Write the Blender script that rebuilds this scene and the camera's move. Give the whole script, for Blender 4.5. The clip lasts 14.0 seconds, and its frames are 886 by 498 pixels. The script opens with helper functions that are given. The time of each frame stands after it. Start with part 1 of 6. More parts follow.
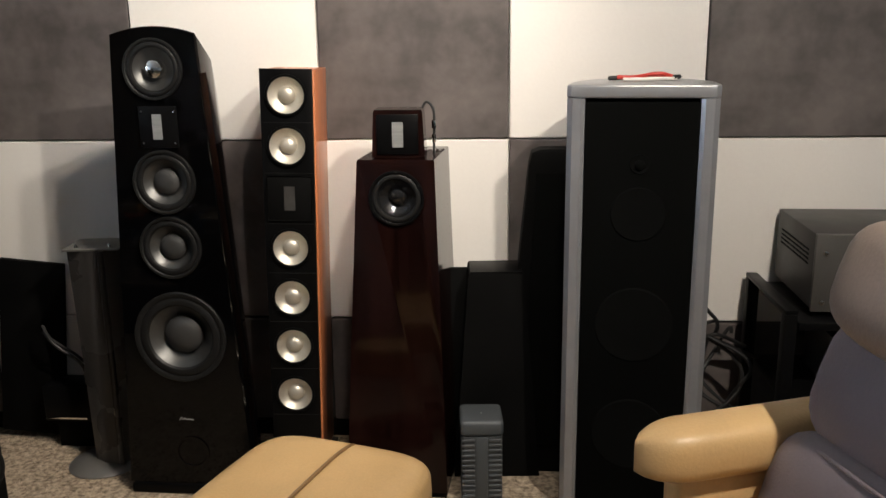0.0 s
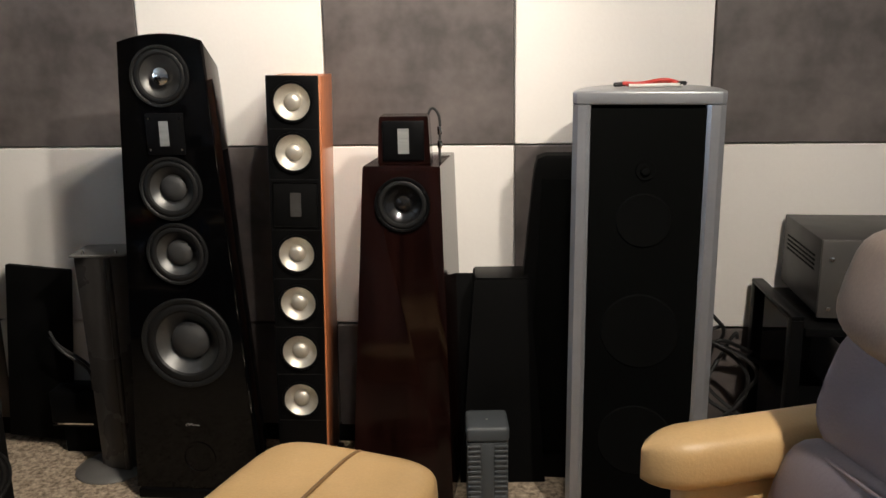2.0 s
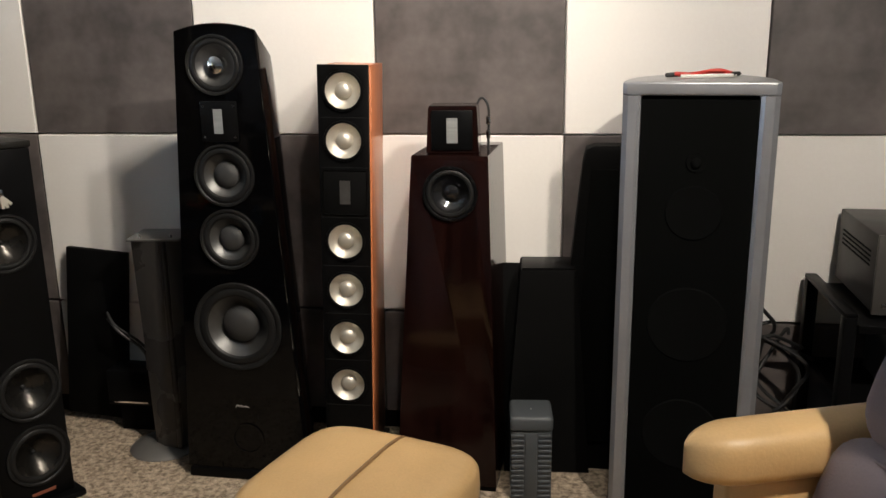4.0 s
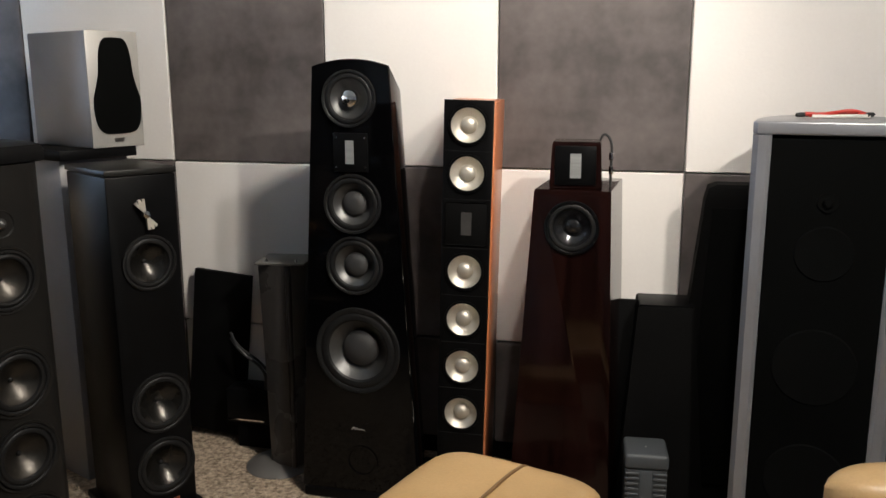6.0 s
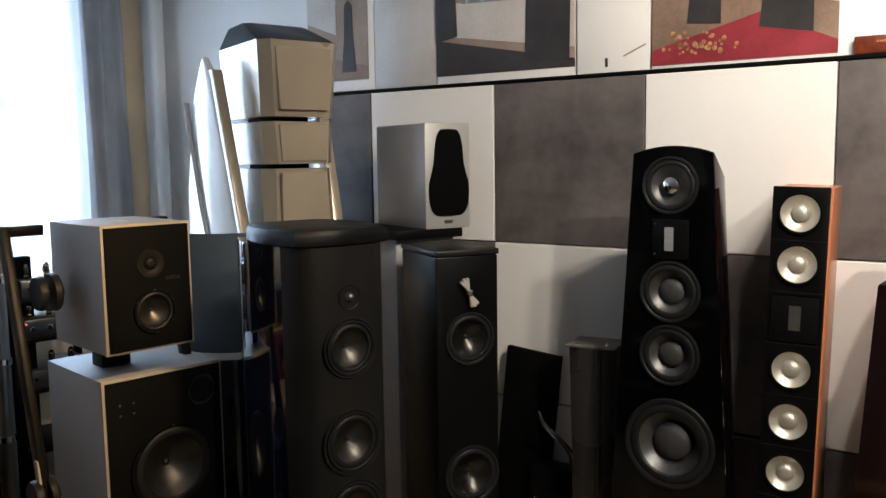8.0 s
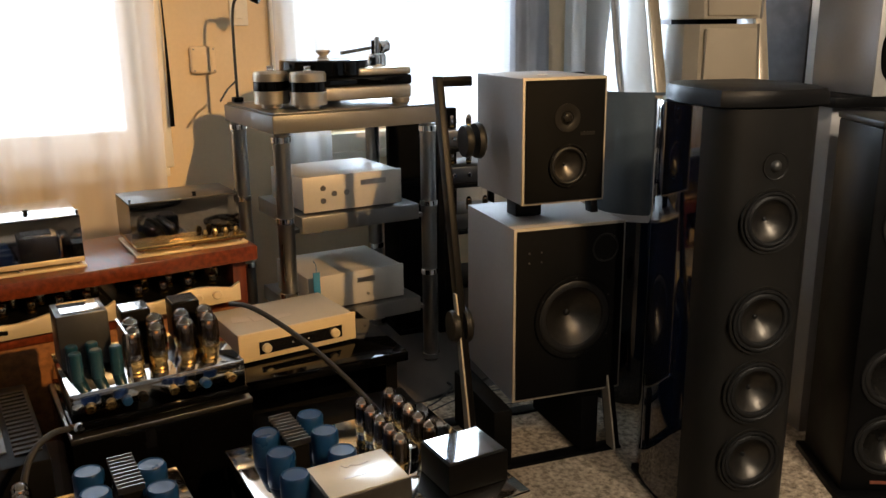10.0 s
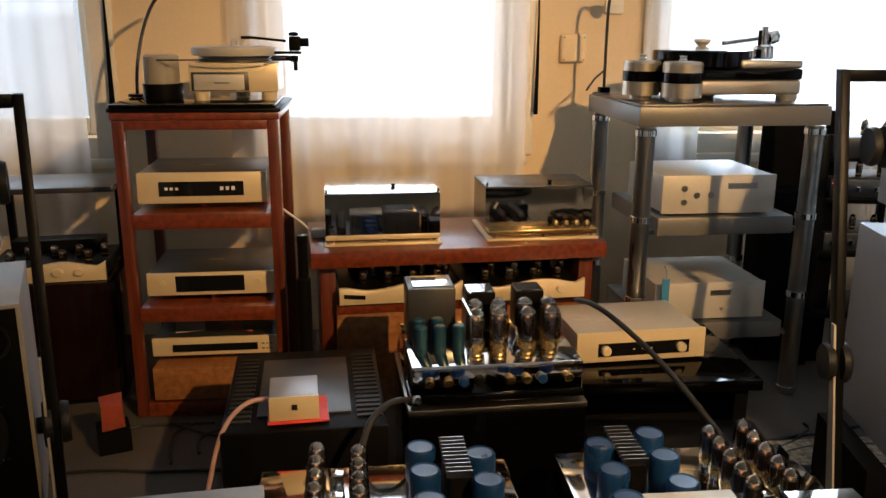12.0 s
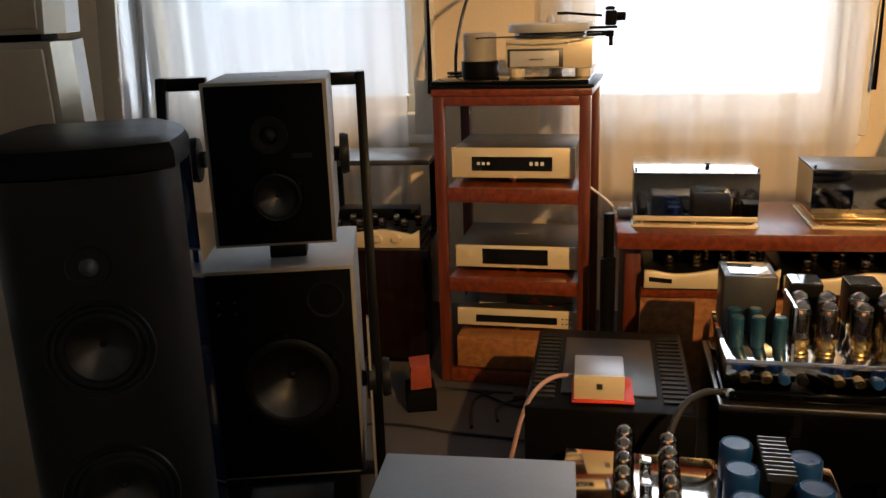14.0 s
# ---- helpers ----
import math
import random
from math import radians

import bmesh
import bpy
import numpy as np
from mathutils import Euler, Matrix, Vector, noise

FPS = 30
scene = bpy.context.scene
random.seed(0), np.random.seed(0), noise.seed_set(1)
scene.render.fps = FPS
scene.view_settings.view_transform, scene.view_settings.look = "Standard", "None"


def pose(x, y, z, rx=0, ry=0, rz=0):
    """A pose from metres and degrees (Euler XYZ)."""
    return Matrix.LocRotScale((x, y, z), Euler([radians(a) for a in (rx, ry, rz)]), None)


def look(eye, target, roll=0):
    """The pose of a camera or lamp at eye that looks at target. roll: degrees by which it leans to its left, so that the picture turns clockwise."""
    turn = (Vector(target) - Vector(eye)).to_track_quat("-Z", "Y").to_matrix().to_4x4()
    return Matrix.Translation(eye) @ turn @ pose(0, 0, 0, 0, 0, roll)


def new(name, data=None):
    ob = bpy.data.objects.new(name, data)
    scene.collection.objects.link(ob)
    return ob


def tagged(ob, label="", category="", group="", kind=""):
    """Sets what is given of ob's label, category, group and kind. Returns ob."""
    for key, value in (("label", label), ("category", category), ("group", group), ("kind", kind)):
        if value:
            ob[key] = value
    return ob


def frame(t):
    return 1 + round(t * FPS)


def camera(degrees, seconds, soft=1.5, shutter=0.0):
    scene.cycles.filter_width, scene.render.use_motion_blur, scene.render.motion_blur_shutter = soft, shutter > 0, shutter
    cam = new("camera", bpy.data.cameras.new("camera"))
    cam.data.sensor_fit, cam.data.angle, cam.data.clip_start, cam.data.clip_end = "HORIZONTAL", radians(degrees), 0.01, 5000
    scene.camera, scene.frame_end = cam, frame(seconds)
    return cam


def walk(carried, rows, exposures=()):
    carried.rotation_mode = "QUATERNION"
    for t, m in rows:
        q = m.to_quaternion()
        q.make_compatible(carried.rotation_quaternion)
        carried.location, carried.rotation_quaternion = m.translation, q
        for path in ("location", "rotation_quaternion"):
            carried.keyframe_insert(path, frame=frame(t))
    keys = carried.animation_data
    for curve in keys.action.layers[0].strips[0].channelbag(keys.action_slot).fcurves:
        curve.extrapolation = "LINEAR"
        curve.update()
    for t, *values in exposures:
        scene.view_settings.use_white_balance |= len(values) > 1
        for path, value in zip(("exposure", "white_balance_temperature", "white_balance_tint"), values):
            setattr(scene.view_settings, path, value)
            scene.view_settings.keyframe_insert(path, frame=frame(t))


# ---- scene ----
cam = camera(55.5, 14.0)
PATH = [
    (0, (0.196, 0.074, 1.351), (0.044, 2.01, 0.873), -0.8),
    (0.5, (0.181, 0.068, 1.351), (0.04, 2.005, 0.876), -0.6),
    (1, (0.186, 0.071, 1.352), (0.039, 2.009, 0.878), -0.9),
    (1.5, (0.182, 0.063, 1.351), (0.034, 2.002, 0.887), -0.9),
    (2, (0.193, 0.072, 1.358), (0.03, 2.01, 0.889), -0.9),
    (4.3, (0.204, 0.062, 1.366), (-0.115, 1.974, 0.871), -0.9),
    (4.5, (0.199, 0.073, 1.369), (-0.146, 1.981, 0.877), -0.9),
    (5, (0.17, 0.053, 1.358), (-0.201, 1.96, 0.883), -0.5),
    (5.5, (0.136, 0.028, 1.355), (-0.269, 1.936, 0.912), -0.1),
    (6, (0.106, -0.006, 1.36), (-0.371, 1.893, 0.952), -0.2),
    (6.5, (0.074, -0.044, 1.368), (-0.497, 1.831, 0.971), -0.4),
    (7, (0.043, -0.063, 1.363), (-0.698, 1.762, 1.014), -0.6),
    (7.5, (0.057, -0.052, 1.368), (-0.895, 1.684, 1.091), -0.9),
    (8, (0.066, -0.037, 1.382), (-1.057, 1.603, 1.163), -0.8),
    (8.5, (0.064, -0.038, 1.389), (-1.25, 1.453, 1.165), -0.7),
    (9, (0.071, -0.031, 1.38), (-1.44, 1.238, 1.055), -0.6),
    (9.2, (0.069, -0.023, 1.376), (-1.5, 1.159, 1.001), -0.5),
    (11.3, (-0.194, -0.059, 1.29), (-1.993, 0.478, 0.762), -0.19),
    (11.5, (-0.199, -0.053, 1.284), (-2.029, 0.382, 0.769), 0.19),
    (12, (-0.183, -0.035, 1.298), (-2.06, 0.151, 0.804), 0.27),
    (12.5, (-0.173, -0.037, 1.296), (-2.064, -0.052, 0.818), 0.16),
    (13, (-0.167, -0.033, 1.296), (-2.043, -0.25, 0.809), -0.43),
    (13.5, (-0.182, -0.058, 1.294), (-2.032, -0.403, 0.784), -1.02),
    (14, (-0.206, -0.111, 1.284), (-2.027, -0.567, 0.755), -1.91),
]
# the clip's camera drifts in exposure and white balance as it turns to the windows
EXPOSURES = [(0, -0.06, 6150, 10), (5, -0.09, 6100, 10), (6.5, -0.14, 5850, 10), (7.5, -0.04, 6050, 10), (8.5, -0.42, 6200, 10), (9, -0.32, 7100, 11), (11.5, 0.0, 6900, 12), (12.5, 0.0, 6950, 12), (14, 0.12, 7000, 12)]
walk(cam, [(t, look(eye, target, roll)) for t, eye, target, roll in PATH], EXPOSURES)

# ---- world and lights ----
world = bpy.data.worlds.new("sky")
scene.world = world
world.use_nodes = True
wn = world.node_tree
sky = wn.nodes.new("ShaderNodeTexSky")
sky.sky_type, sky.sun_disc = "NISHITA", False
sky.sun_elevation, sky.sun_rotation = radians(38), radians(200)
wn.links.new(sky.outputs[0], wn.nodes["Background"].inputs[0])
wn.nodes["Background"].inputs[1].default_value = 0.12

sun = new("sun", bpy.data.lights.new("sun", "SUN"))
sun.data.energy, sun.data.angle, sun.data.color = 1.0, radians(12), (1.0, 0.95, 0.88)
sun.matrix_world = look((0, 0, 6), (1.2, 3.0, 2.6))


def ceiling_spot(eye, target, watts, cone, color):
    ob = new("ceiling_spot_light", bpy.data.lights.new("ceiling_spot_light", "SPOT"))
    ob.data.energy, ob.data.shadow_soft_size, ob.data.color = watts, 0.03, color
    ob.data.spot_size, ob.data.spot_blend = radians(cone), 0.8
    ob.matrix_world = look(eye, target)


def window_light(y0, y1, z0, z1, watts):
    ob = new("window_light", bpy.data.lights.new("window_light", "AREA"))
    ob.data.shape, ob.data.size, ob.data.size_y = "RECTANGLE", y1 - y0, z1 - z0
    ob.data.energy, ob.data.color = watts, (0.58, 0.78, 1.0)
    ob.matrix_world = look((-4.12, (y0 + y1) / 2, (z0 + z1) / 2), (0, (y0 + y1) / 2, (z0 + z1) / 2))


WARM, AMBER = (1.0, 0.87, 0.71), (1.0, 0.63, 0.28)
SPOTS = [
    ((0.34, 1.49, 2.45), (-0.95, 2.75, 1.00), 94, 96, WARM),
    ((0.08, 1.47, 2.45), (-1.00, 2.75, 1.00), 66, 94, WARM),
    ((1.05, 0.68, 2.45), (-0.10, 2.60, 0.80), 180, 106, WARM),
    ((0.30, 1.40, 2.45), (-3.10, 0.22, 0.62), 500, 52, AMBER),
]
for row in SPOTS:
    ceiling_spot(*row)
WINDOWS = [(-2.30, -1.10, 0.86, 2.30), (-0.40, 0.60, 0.86, 2.30), (1.26, 2.36, 0.86, 2.30)]
for (y0, y1, z0, z1), watts in zip([*WINDOWS[:2], (1.70, 2.36, 0.90, 2.30)], (9, 14, 60)):
    window_light(y0, y1, z0, z1, watts)


# ---- materials ----
def material(name, color, rough=0.5, metal=0.0, vary=0.12, scale=6.0, fine=90.0, bump=0.0, coat=0.0, stretch=(1, 1, 1), spec=0.5, second=None):
    """A painted, moulded or stony surface: colour drifts at two scales, with fine relief."""
    m = bpy.data.materials.new(name)
    m.use_nodes = True
    nt = m.node_tree
    b = nt.nodes["Principled BSDF"]
    tc, mp = nt.nodes.new("ShaderNodeTexCoord"), nt.nodes.new("ShaderNodeMapping")
    mp.inputs["Scale"].default_value = stretch
    nt.links.new(tc.outputs["Object"], mp.inputs[0])
    big, small = nt.nodes.new("ShaderNodeTexNoise"), nt.nodes.new("ShaderNodeTexNoise")
    for n, s, d in ((big, scale, 4), (small, fine, 2)):
        n.inputs["Scale"].default_value, n.inputs["Detail"].default_value = s, d
        nt.links.new(mp.outputs[0], n.inputs["Vector"])
    add = nt.nodes.new("ShaderNodeMath")
    add.operation = "MULTIPLY_ADD"
    add.inputs[1].default_value = 0.3
    nt.links.new(small.outputs[0], add.inputs[0])
    nt.links.new(big.outputs[0], add.inputs[2])
    ramp = nt.nodes.new("ShaderNodeValToRGB")
    ramp.color_ramp.elements[0].position, ramp.color_ramp.elements[1].position = 0.45, 0.85
    dark = second or [c * (1 - vary) for c in color]
    light = color if second else [min(1, c * (1 + vary)) for c in color]
    ramp.color_ramp.elements[0].color, ramp.color_ramp.elements[1].color = (*dark, 1), (*light, 1)
    nt.links.new(add.outputs[0], ramp.inputs[0])
    nt.links.new(ramp.outputs[0], b.inputs["Base Color"])
    rr = nt.nodes.new("ShaderNodeMapRange")
    rr.inputs["To Min"].default_value, rr.inputs["To Max"].default_value = max(0.02, rough - 0.25 * rough), min(1, rough + 0.25 * rough)
    nt.links.new(big.outputs[0], rr.inputs[0])
    nt.links.new(rr.outputs[0], b.inputs["Roughness"])
    b.inputs["Metallic"].default_value = metal
    b.inputs["Specular IOR Level"].default_value = spec
    b.inputs["Coat Weight"].default_value, b.inputs["Coat Roughness"].default_value = coat, 0.04
    if bump:
        bp = nt.nodes.new("ShaderNodeBump")
        bp.inputs["Strength"].default_value, bp.inputs["Distance"].default_value = min(1, bump), 0.002
        nt.links.new(small.outputs[0], bp.inputs["Height"])
        nt.links.new(bp.outputs[0], b.inputs["Normal"])
    return m


def glowing(name, color, strength):
    m = bpy.data.materials.new(name)
    m.use_nodes = True
    b = m.node_tree.nodes["Principled BSDF"]
    b.inputs["Base Color"].default_value = (0.02, 0.02, 0.02, 1)
    b.inputs["Emission Color"].default_value, b.inputs["Emission Strength"].default_value = (*color, 1), strength
    return m


def glass(name, color=(1, 1, 1), rough=0.02, clear=0.75):
    """Clear glass: part see-through, part real gloss."""
    m = bpy.data.materials.new(name)
    m.use_nodes = True
    nt = m.node_tree
    b = nt.nodes["Principled BSDF"]
    b.inputs["Base Color"].default_value, b.inputs["Roughness"].default_value = (*color, 1), rough
    t, mix, f = nt.nodes.new("ShaderNodeBsdfTransparent"), nt.nodes.new("ShaderNodeMixShader"), nt.nodes.new("ShaderNodeBsdfGlossy")
    t.inputs[0].default_value = (*color, 1)
    f.inputs["Roughness"].default_value = rough
    mix.inputs[0].default_value = 1 - clear
    nt.links.new(t.outputs[0], mix.inputs[1])
    nt.links.new(f.outputs[0], mix.inputs[2])
    nt.links.new(mix.outputs[0], nt.nodes["Material Output"].inputs[0])
    return m


def sheer(name):
    """Thin voile: weave lets part of the daylight straight through and scatters the rest."""
    m = bpy.data.materials.new(name)
    m.use_nodes = True
    nt = m.node_tree
    tr, tl, df = nt.nodes.new("ShaderNodeBsdfTransparent"), nt.nodes.new("ShaderNodeBsdfTranslucent"), nt.nodes.new("ShaderNodeBsdfDiffuse")
    tl.inputs[0].default_value = df.inputs[0].default_value = (0.86, 0.86, 0.88, 1)
    a, c = nt.nodes.new("ShaderNodeMixShader"), nt.nodes.new("ShaderNodeMixShader")
    a.inputs[0].default_value, c.inputs[0].default_value = 0.45, 0.52
    nt.links.new(tl.outputs[0], a.inputs[1]), nt.links.new(df.outputs[0], a.inputs[2])
    nt.links.new(tr.outputs[0], c.inputs[1]), nt.links.new(a.outputs[0], c.inputs[2])
    nt.links.new(c.outputs[0], nt.nodes["Material Output"].inputs[0])
    return m


WHITE_PANEL = material("white_panel_paint", (0.80, 0.77, 0.73), 0.7, vary=0.03, scale=2.5, bump=0.15)
DARK_PANEL = material("slate_panel", (0.100, 0.085, 0.081), 0.65, vary=0.42, scale=4.5, fine=24, bump=0.2)
WALL_CREAM = material("cream_wall_paint", (0.74, 0.58, 0.38), 0.75, vary=0.06, scale=1.6, fine=60, bump=0.2)
WALL_WHITE = material("white_wall_paint", (0.76, 0.75, 0.74), 0.75, vary=0.05, scale=1.5, bump=0.2)
WHITE_TRIM = material("white_gloss_paint", (0.80, 0.74, 0.62), 0.4, vary=0.06, scale=5)
CEILING = material("ceiling_paint", (0.78, 0.76, 0.72), 0.85, vary=0.03, scale=2)
CARPET = material("loop_carpet", (0.52, 0.42, 0.31), 0.95, vary=0.4, scale=62, fine=210, bump=1.0, second=(0.14, 0.11, 0.08), spec=0.1)
LINO = material("dark_floor_covering", (0.060, 0.050, 0.042), 0.6, vary=0.25, scale=3, fine=70, bump=0.2)
PIANO = material("black_piano_lacquer", (0.0012, 0.0012, 0.0014), 0.05, vary=0.1, spec=0.22)
SATIN_BLACK = material("satin_black_paint", (0.0032, 0.0032, 0.0034), 0.38, vary=0.2, scale=8, bump=0.08, spec=0.09)
CHARCOAL = material("charcoal_aluminium_baffle", (0.0105, 0.010, 0.009), 0.40, vary=0.12, scale=5, metal=0.0, bump=0.15, spec=0.22)
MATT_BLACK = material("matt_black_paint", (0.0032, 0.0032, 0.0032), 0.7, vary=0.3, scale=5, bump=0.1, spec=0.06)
RUBBER = material("black_rubber", (0.009, 0.009, 0.009), 0.5, vary=0.15, bump=0.1, spec=0.22)
CLOTH = material("black_speaker_cloth", (0.0028, 0.003, 0.0028), 0.9, vary=0.2, scale=3, fine=900, bump=0.6, spec=0.04)
SILVER_CONE = material("brushed_aluminium_cone", (0.62, 0.58, 0.50), 0.46, metal=0.72, vary=0.1, scale=20, bump=0.05)
GLOSS_CONE = material("glossy_dark_cone", (0.05, 0.05, 0.052), 0.17, metal=0.85, vary=0.15, scale=12, bump=0.05)
GREY_CONE = material("grey_cone", (0.095, 0.095, 0.093), 0.40, metal=0.75, vary=0.12, scale=9, bump=0.1)
DARK_DOME = material("dark_grey_dome", (0.030, 0.030, 0.030), 0.55, vary=0.12, scale=9, bump=0.05)
DARK_CONE = material("dark_graphite_cone", (0.050, 0.047, 0.042), 0.27, metal=0.85, vary=0.15, scale=15, bump=0.12)
CARBON_CONE = material("carbon_weave_cone", (0.075, 0.069, 0.060), 0.38, metal=0.9, vary=0.14, scale=60, fine=400, bump=0.03)
CHROME = material("chrome", (0.82, 0.81, 0.79), 0.06, metal=1.0, vary=0.04)
STEEL = material("brushed_steel", (0.30, 0.29, 0.275), 0.30, metal=1.0, vary=0.12, scale=14, stretch=(1, 1, 0.1))
SILVER_PAINT = material("silver_grey_lacquer", (0.36, 0.365, 0.38), 0.36, metal=0.55, vary=0.06, scale=7)
ALU = material("champagne_aluminium_front", (0.66, 0.54, 0.35), 0.36, metal=0.25, vary=0.05, scale=6, stretch=(0.05, 1, 1))
SATIN_SILVER = material("satin_silver_metal", (0.50, 0.45, 0.37), 0.30, metal=0.85, vary=0.08, scale=8)
ALU_DARK = material("dark_anodised_lid", (0.10, 0.098, 0.095), 0.34, metal=0.8, vary=0.1, scale=8)
GREY_BOX = material("light_grey_gear_paint", (0.47, 0.44, 0.39), 0.42, metal=0.2, vary=0.05, scale=5, bump=0.08)
GREY_CABINET = material("pale_grey_cabinet_paint", (0.30, 0.295, 0.295), 0.55, vary=0.07, scale=6, bump=0.12)
NAME_PLATE = material("polished_cream_plate", (0.72, 0.70, 0.62), 0.25, metal=0.4, vary=0.05)
PALE_EDGE = material("pale_edge_lip", (0.30, 0.265, 0.21), 0.5, vary=0.08)
CHAMPAGNE = material("champagne_metallic_lacquer", (0.36, 0.295, 0.21), 0.30, metal=0.35, vary=0.06, scale=4, coat=0.5)
PEARL = material("pearl_white_lacquer", (0.66, 0.67, 0.66), 0.16, vary=0.04, coat=0.5)
PANEL_BEIGE = material("beige_front_cloth", (0.33, 0.265, 0.185), 0.8, vary=0.06, scale=6, fine=700, bump=0.3)
NAVY = material("midnight_blue_lacquer", (0.003, 0.0065, 0.017), 0.06, vary=0.1, coat=0.8)
TAN_LEATHER = material("tan_leather", (0.56, 0.37, 0.17), 0.38, vary=0.10, scale=5, fine=160, bump=0.30)
TAN_SEAM = material("brown_seam_thread", (0.21, 0.125, 0.055), 0.6, vary=0.15, scale=40)
MAUVE_LEATHER = material("grey_mauve_leather", (0.145, 0.122, 0.135), 0.48, vary=0.10, scale=5, fine=160, bump=0.30)
WOOD_ORANGE = material("cherry_veneer", (0.46, 0.155, 0.06), 0.35, vary=0.25, scale=7, fine=40, stretch=(6, 6, 0.5), coat=0.2)
WOOD_DARK = material("dark_macassar_lacquer", (0.0075, 0.0024, 0.0018), 0.12, spec=0.22, vary=0.5, scale=5, fine=26, stretch=(7, 7, 0.35), coat=0.05)
WOOD_RED = material("rosewood_veneer", (0.135, 0.026, 0.009), 0.32, vary=0.45, scale=7, fine=50, stretch=(7, 1.2, 7), coat=0.25)
WOOD_RED_UP = material("rosewood_upright", (0.100, 0.020, 0.008), 0.32, vary=0.45, scale=7, fine=50, stretch=(8, 8, 0.5), coat=0.25)
WOOD_GOLD = material("golden_walnut_veneer", (0.25, 0.10, 0.035), 0.36, vary=0.35, scale=5, fine=30, stretch=(7, 1, 9), coat=0.2)
DISPLAY = material("black_display_glass", (0.006, 0.006, 0.007), 0.06, vary=0.1)
LETTER = material("pale_print", (0.60, 0.58, 0.54), 0.5, vary=0.05)
BLUE_CAN = material("blue_capacitor_sleeve", (0.004, 0.032, 0.110), 0.30, vary=0.12, scale=12)
TEAL_CAN = material("teal_capacitor_sleeve", (0.004, 0.035, 0.062), 0.33, vary=0.12, scale=12)
RED = material("red_plastic", (0.58, 0.045, 0.03), 0.45, vary=0.15)
COPPER = material("dull_copper_badge", (0.26, 0.085, 0.05), 0.45, metal=0.3, vary=0.2)
PINK_CABLE = material("pink_grey_cable", (0.36, 0.20, 0.17), 0.5, vary=0.1)
BLACK_CABLE = material("black_cable", (0.012, 0.012, 0.012), 0.5, vary=0.2)
WHITE_CABLE = material("white_cable", (0.75, 0.72, 0.66), 0.5, vary=0.1)
BLUE_TAG = material("blue_tag", (0.02, 0.16, 0.30), 0.5, vary=0.1)
RIBBON = material("ribbon_foil", (0.42, 0.43, 0.42), 0.4, metal=0.6, vary=0.12, scale=60, stretch=(0.2, 1, 3))
RIBBON_DIM = material("dim_ribbon_foil", (0.05, 0.048, 0.046), 0.5, metal=0.3, vary=0.15, scale=60)
VENT_GREY = material("blue_grey_plastic", (0.060, 0.067, 0.072), 0.5, vary=0.1, scale=8)
SMOKE = material("grey_blue_gloss_lacquer", (0.085, 0.105, 0.120), 0.10, vary=0.08, scale=3, coat=0.3)
PLATFORM = material("dark_grey_platform_paint", (0.155, 0.15, 0.14), 0.38, metal=0.35, vary=0.08, scale=5, bump=0.08)
CONE_BEHIND_CLOTH = material("cone_dim_behind_cloth", (0.0031, 0.0033, 0.0031), 0.8, vary=0.2, scale=12, fine=900, bump=0.5, spec=0.06)
STAND_GREY = material("smoky_grey_lacquer", (0.040, 0.037, 0.035), 0.28, vary=0.15, scale=4, spec=0.4)
# back leather made browner: the headrest's warm lamplight is put into its colour
HEAD_LIT = material("lamplit_headrest_leather", (0.20, 0.15, 0.12), 0.46, vary=0.12, scale=5, fine=160, bump=0.30)
TUBE_GLASS = glass("valve_glass", (0.52, 0.43, 0.32), 0.02, 0.80)
BRASS = material("polished_brass", (0.70, 0.48, 0.20), 0.2, metal=1.0, vary=0.1)
PLATE_GREY = material("grey_valve_plate", (0.05, 0.043, 0.036), 0.4, metal=0.6, vary=0.2, scale=40)
PANE = glass("window_glass", (0.97, 0.98, 1.0), 0.01, 0.92)
ACRYLIC = glass("smoked_mirror_acrylic", (0.42, 0.38, 0.33), 0.03, 0.52)
VOILE = sheer("white_voile")
DRAPE = material("grey_drape_cloth", (0.42, 0.43, 0.46), 0.9, vary=0.1, scale=5, fine=400, bump=0.3)
BACKDROP = glowing("overcast_daylight", (0.86, 0.94, 1.0), 3.0)
# the houses outside glow: daylight and haze are put into their emission colours
FACADE = glowing("pale_house_daylight_glow", (0.78, 0.87, 0.96), 1.9)
FACADE_DARK = glowing("dark_house_window_haze_glow", (0.42, 0.50, 0.62), 0.30)
FACADE_GREY = glowing("grey_facade_haze_glow", (0.74, 0.84, 0.95), 1.5)
FACADE_DIM = glowing("grey_house_haze_glow", (0.70, 0.80, 0.90), 1.0)
FILAMENT = glowing("amber_filament", (1.0, 0.42, 0.10), 1.2)
LED_RED = glowing("red_led", (1.0, 0.1, 0.05), 2.0)


# ---- shape helpers ----
def box(x0, x1, y0, y1, z0, z1, bev=0.0, seg=2, bm=None):
    b = bmesh.new()
    bmesh.ops.create_cube(b, size=1)
    for v in b.verts:
        v.co = ((x0 + x1) / 2 + v.co.x * (x1 - x0), (y0 + y1) / 2 + v.co.y * (y1 - y0), (z0 + z1) / 2 + v.co.z * (z1 - z0))
    if bev:
        bmesh.ops.bevel(b, geom=b.edges[:], offset=bev, segments=seg, affect="EDGES", profile=0.5)
    return merge(bm, b)


def merge(bm, b):
    if bm is None:
        return b
    me = bpy.data.meshes.new("tmp")
    b.to_mesh(me)
    b.free()
    bm.from_mesh(me)
    bpy.data.meshes.remove(me)
    return bm


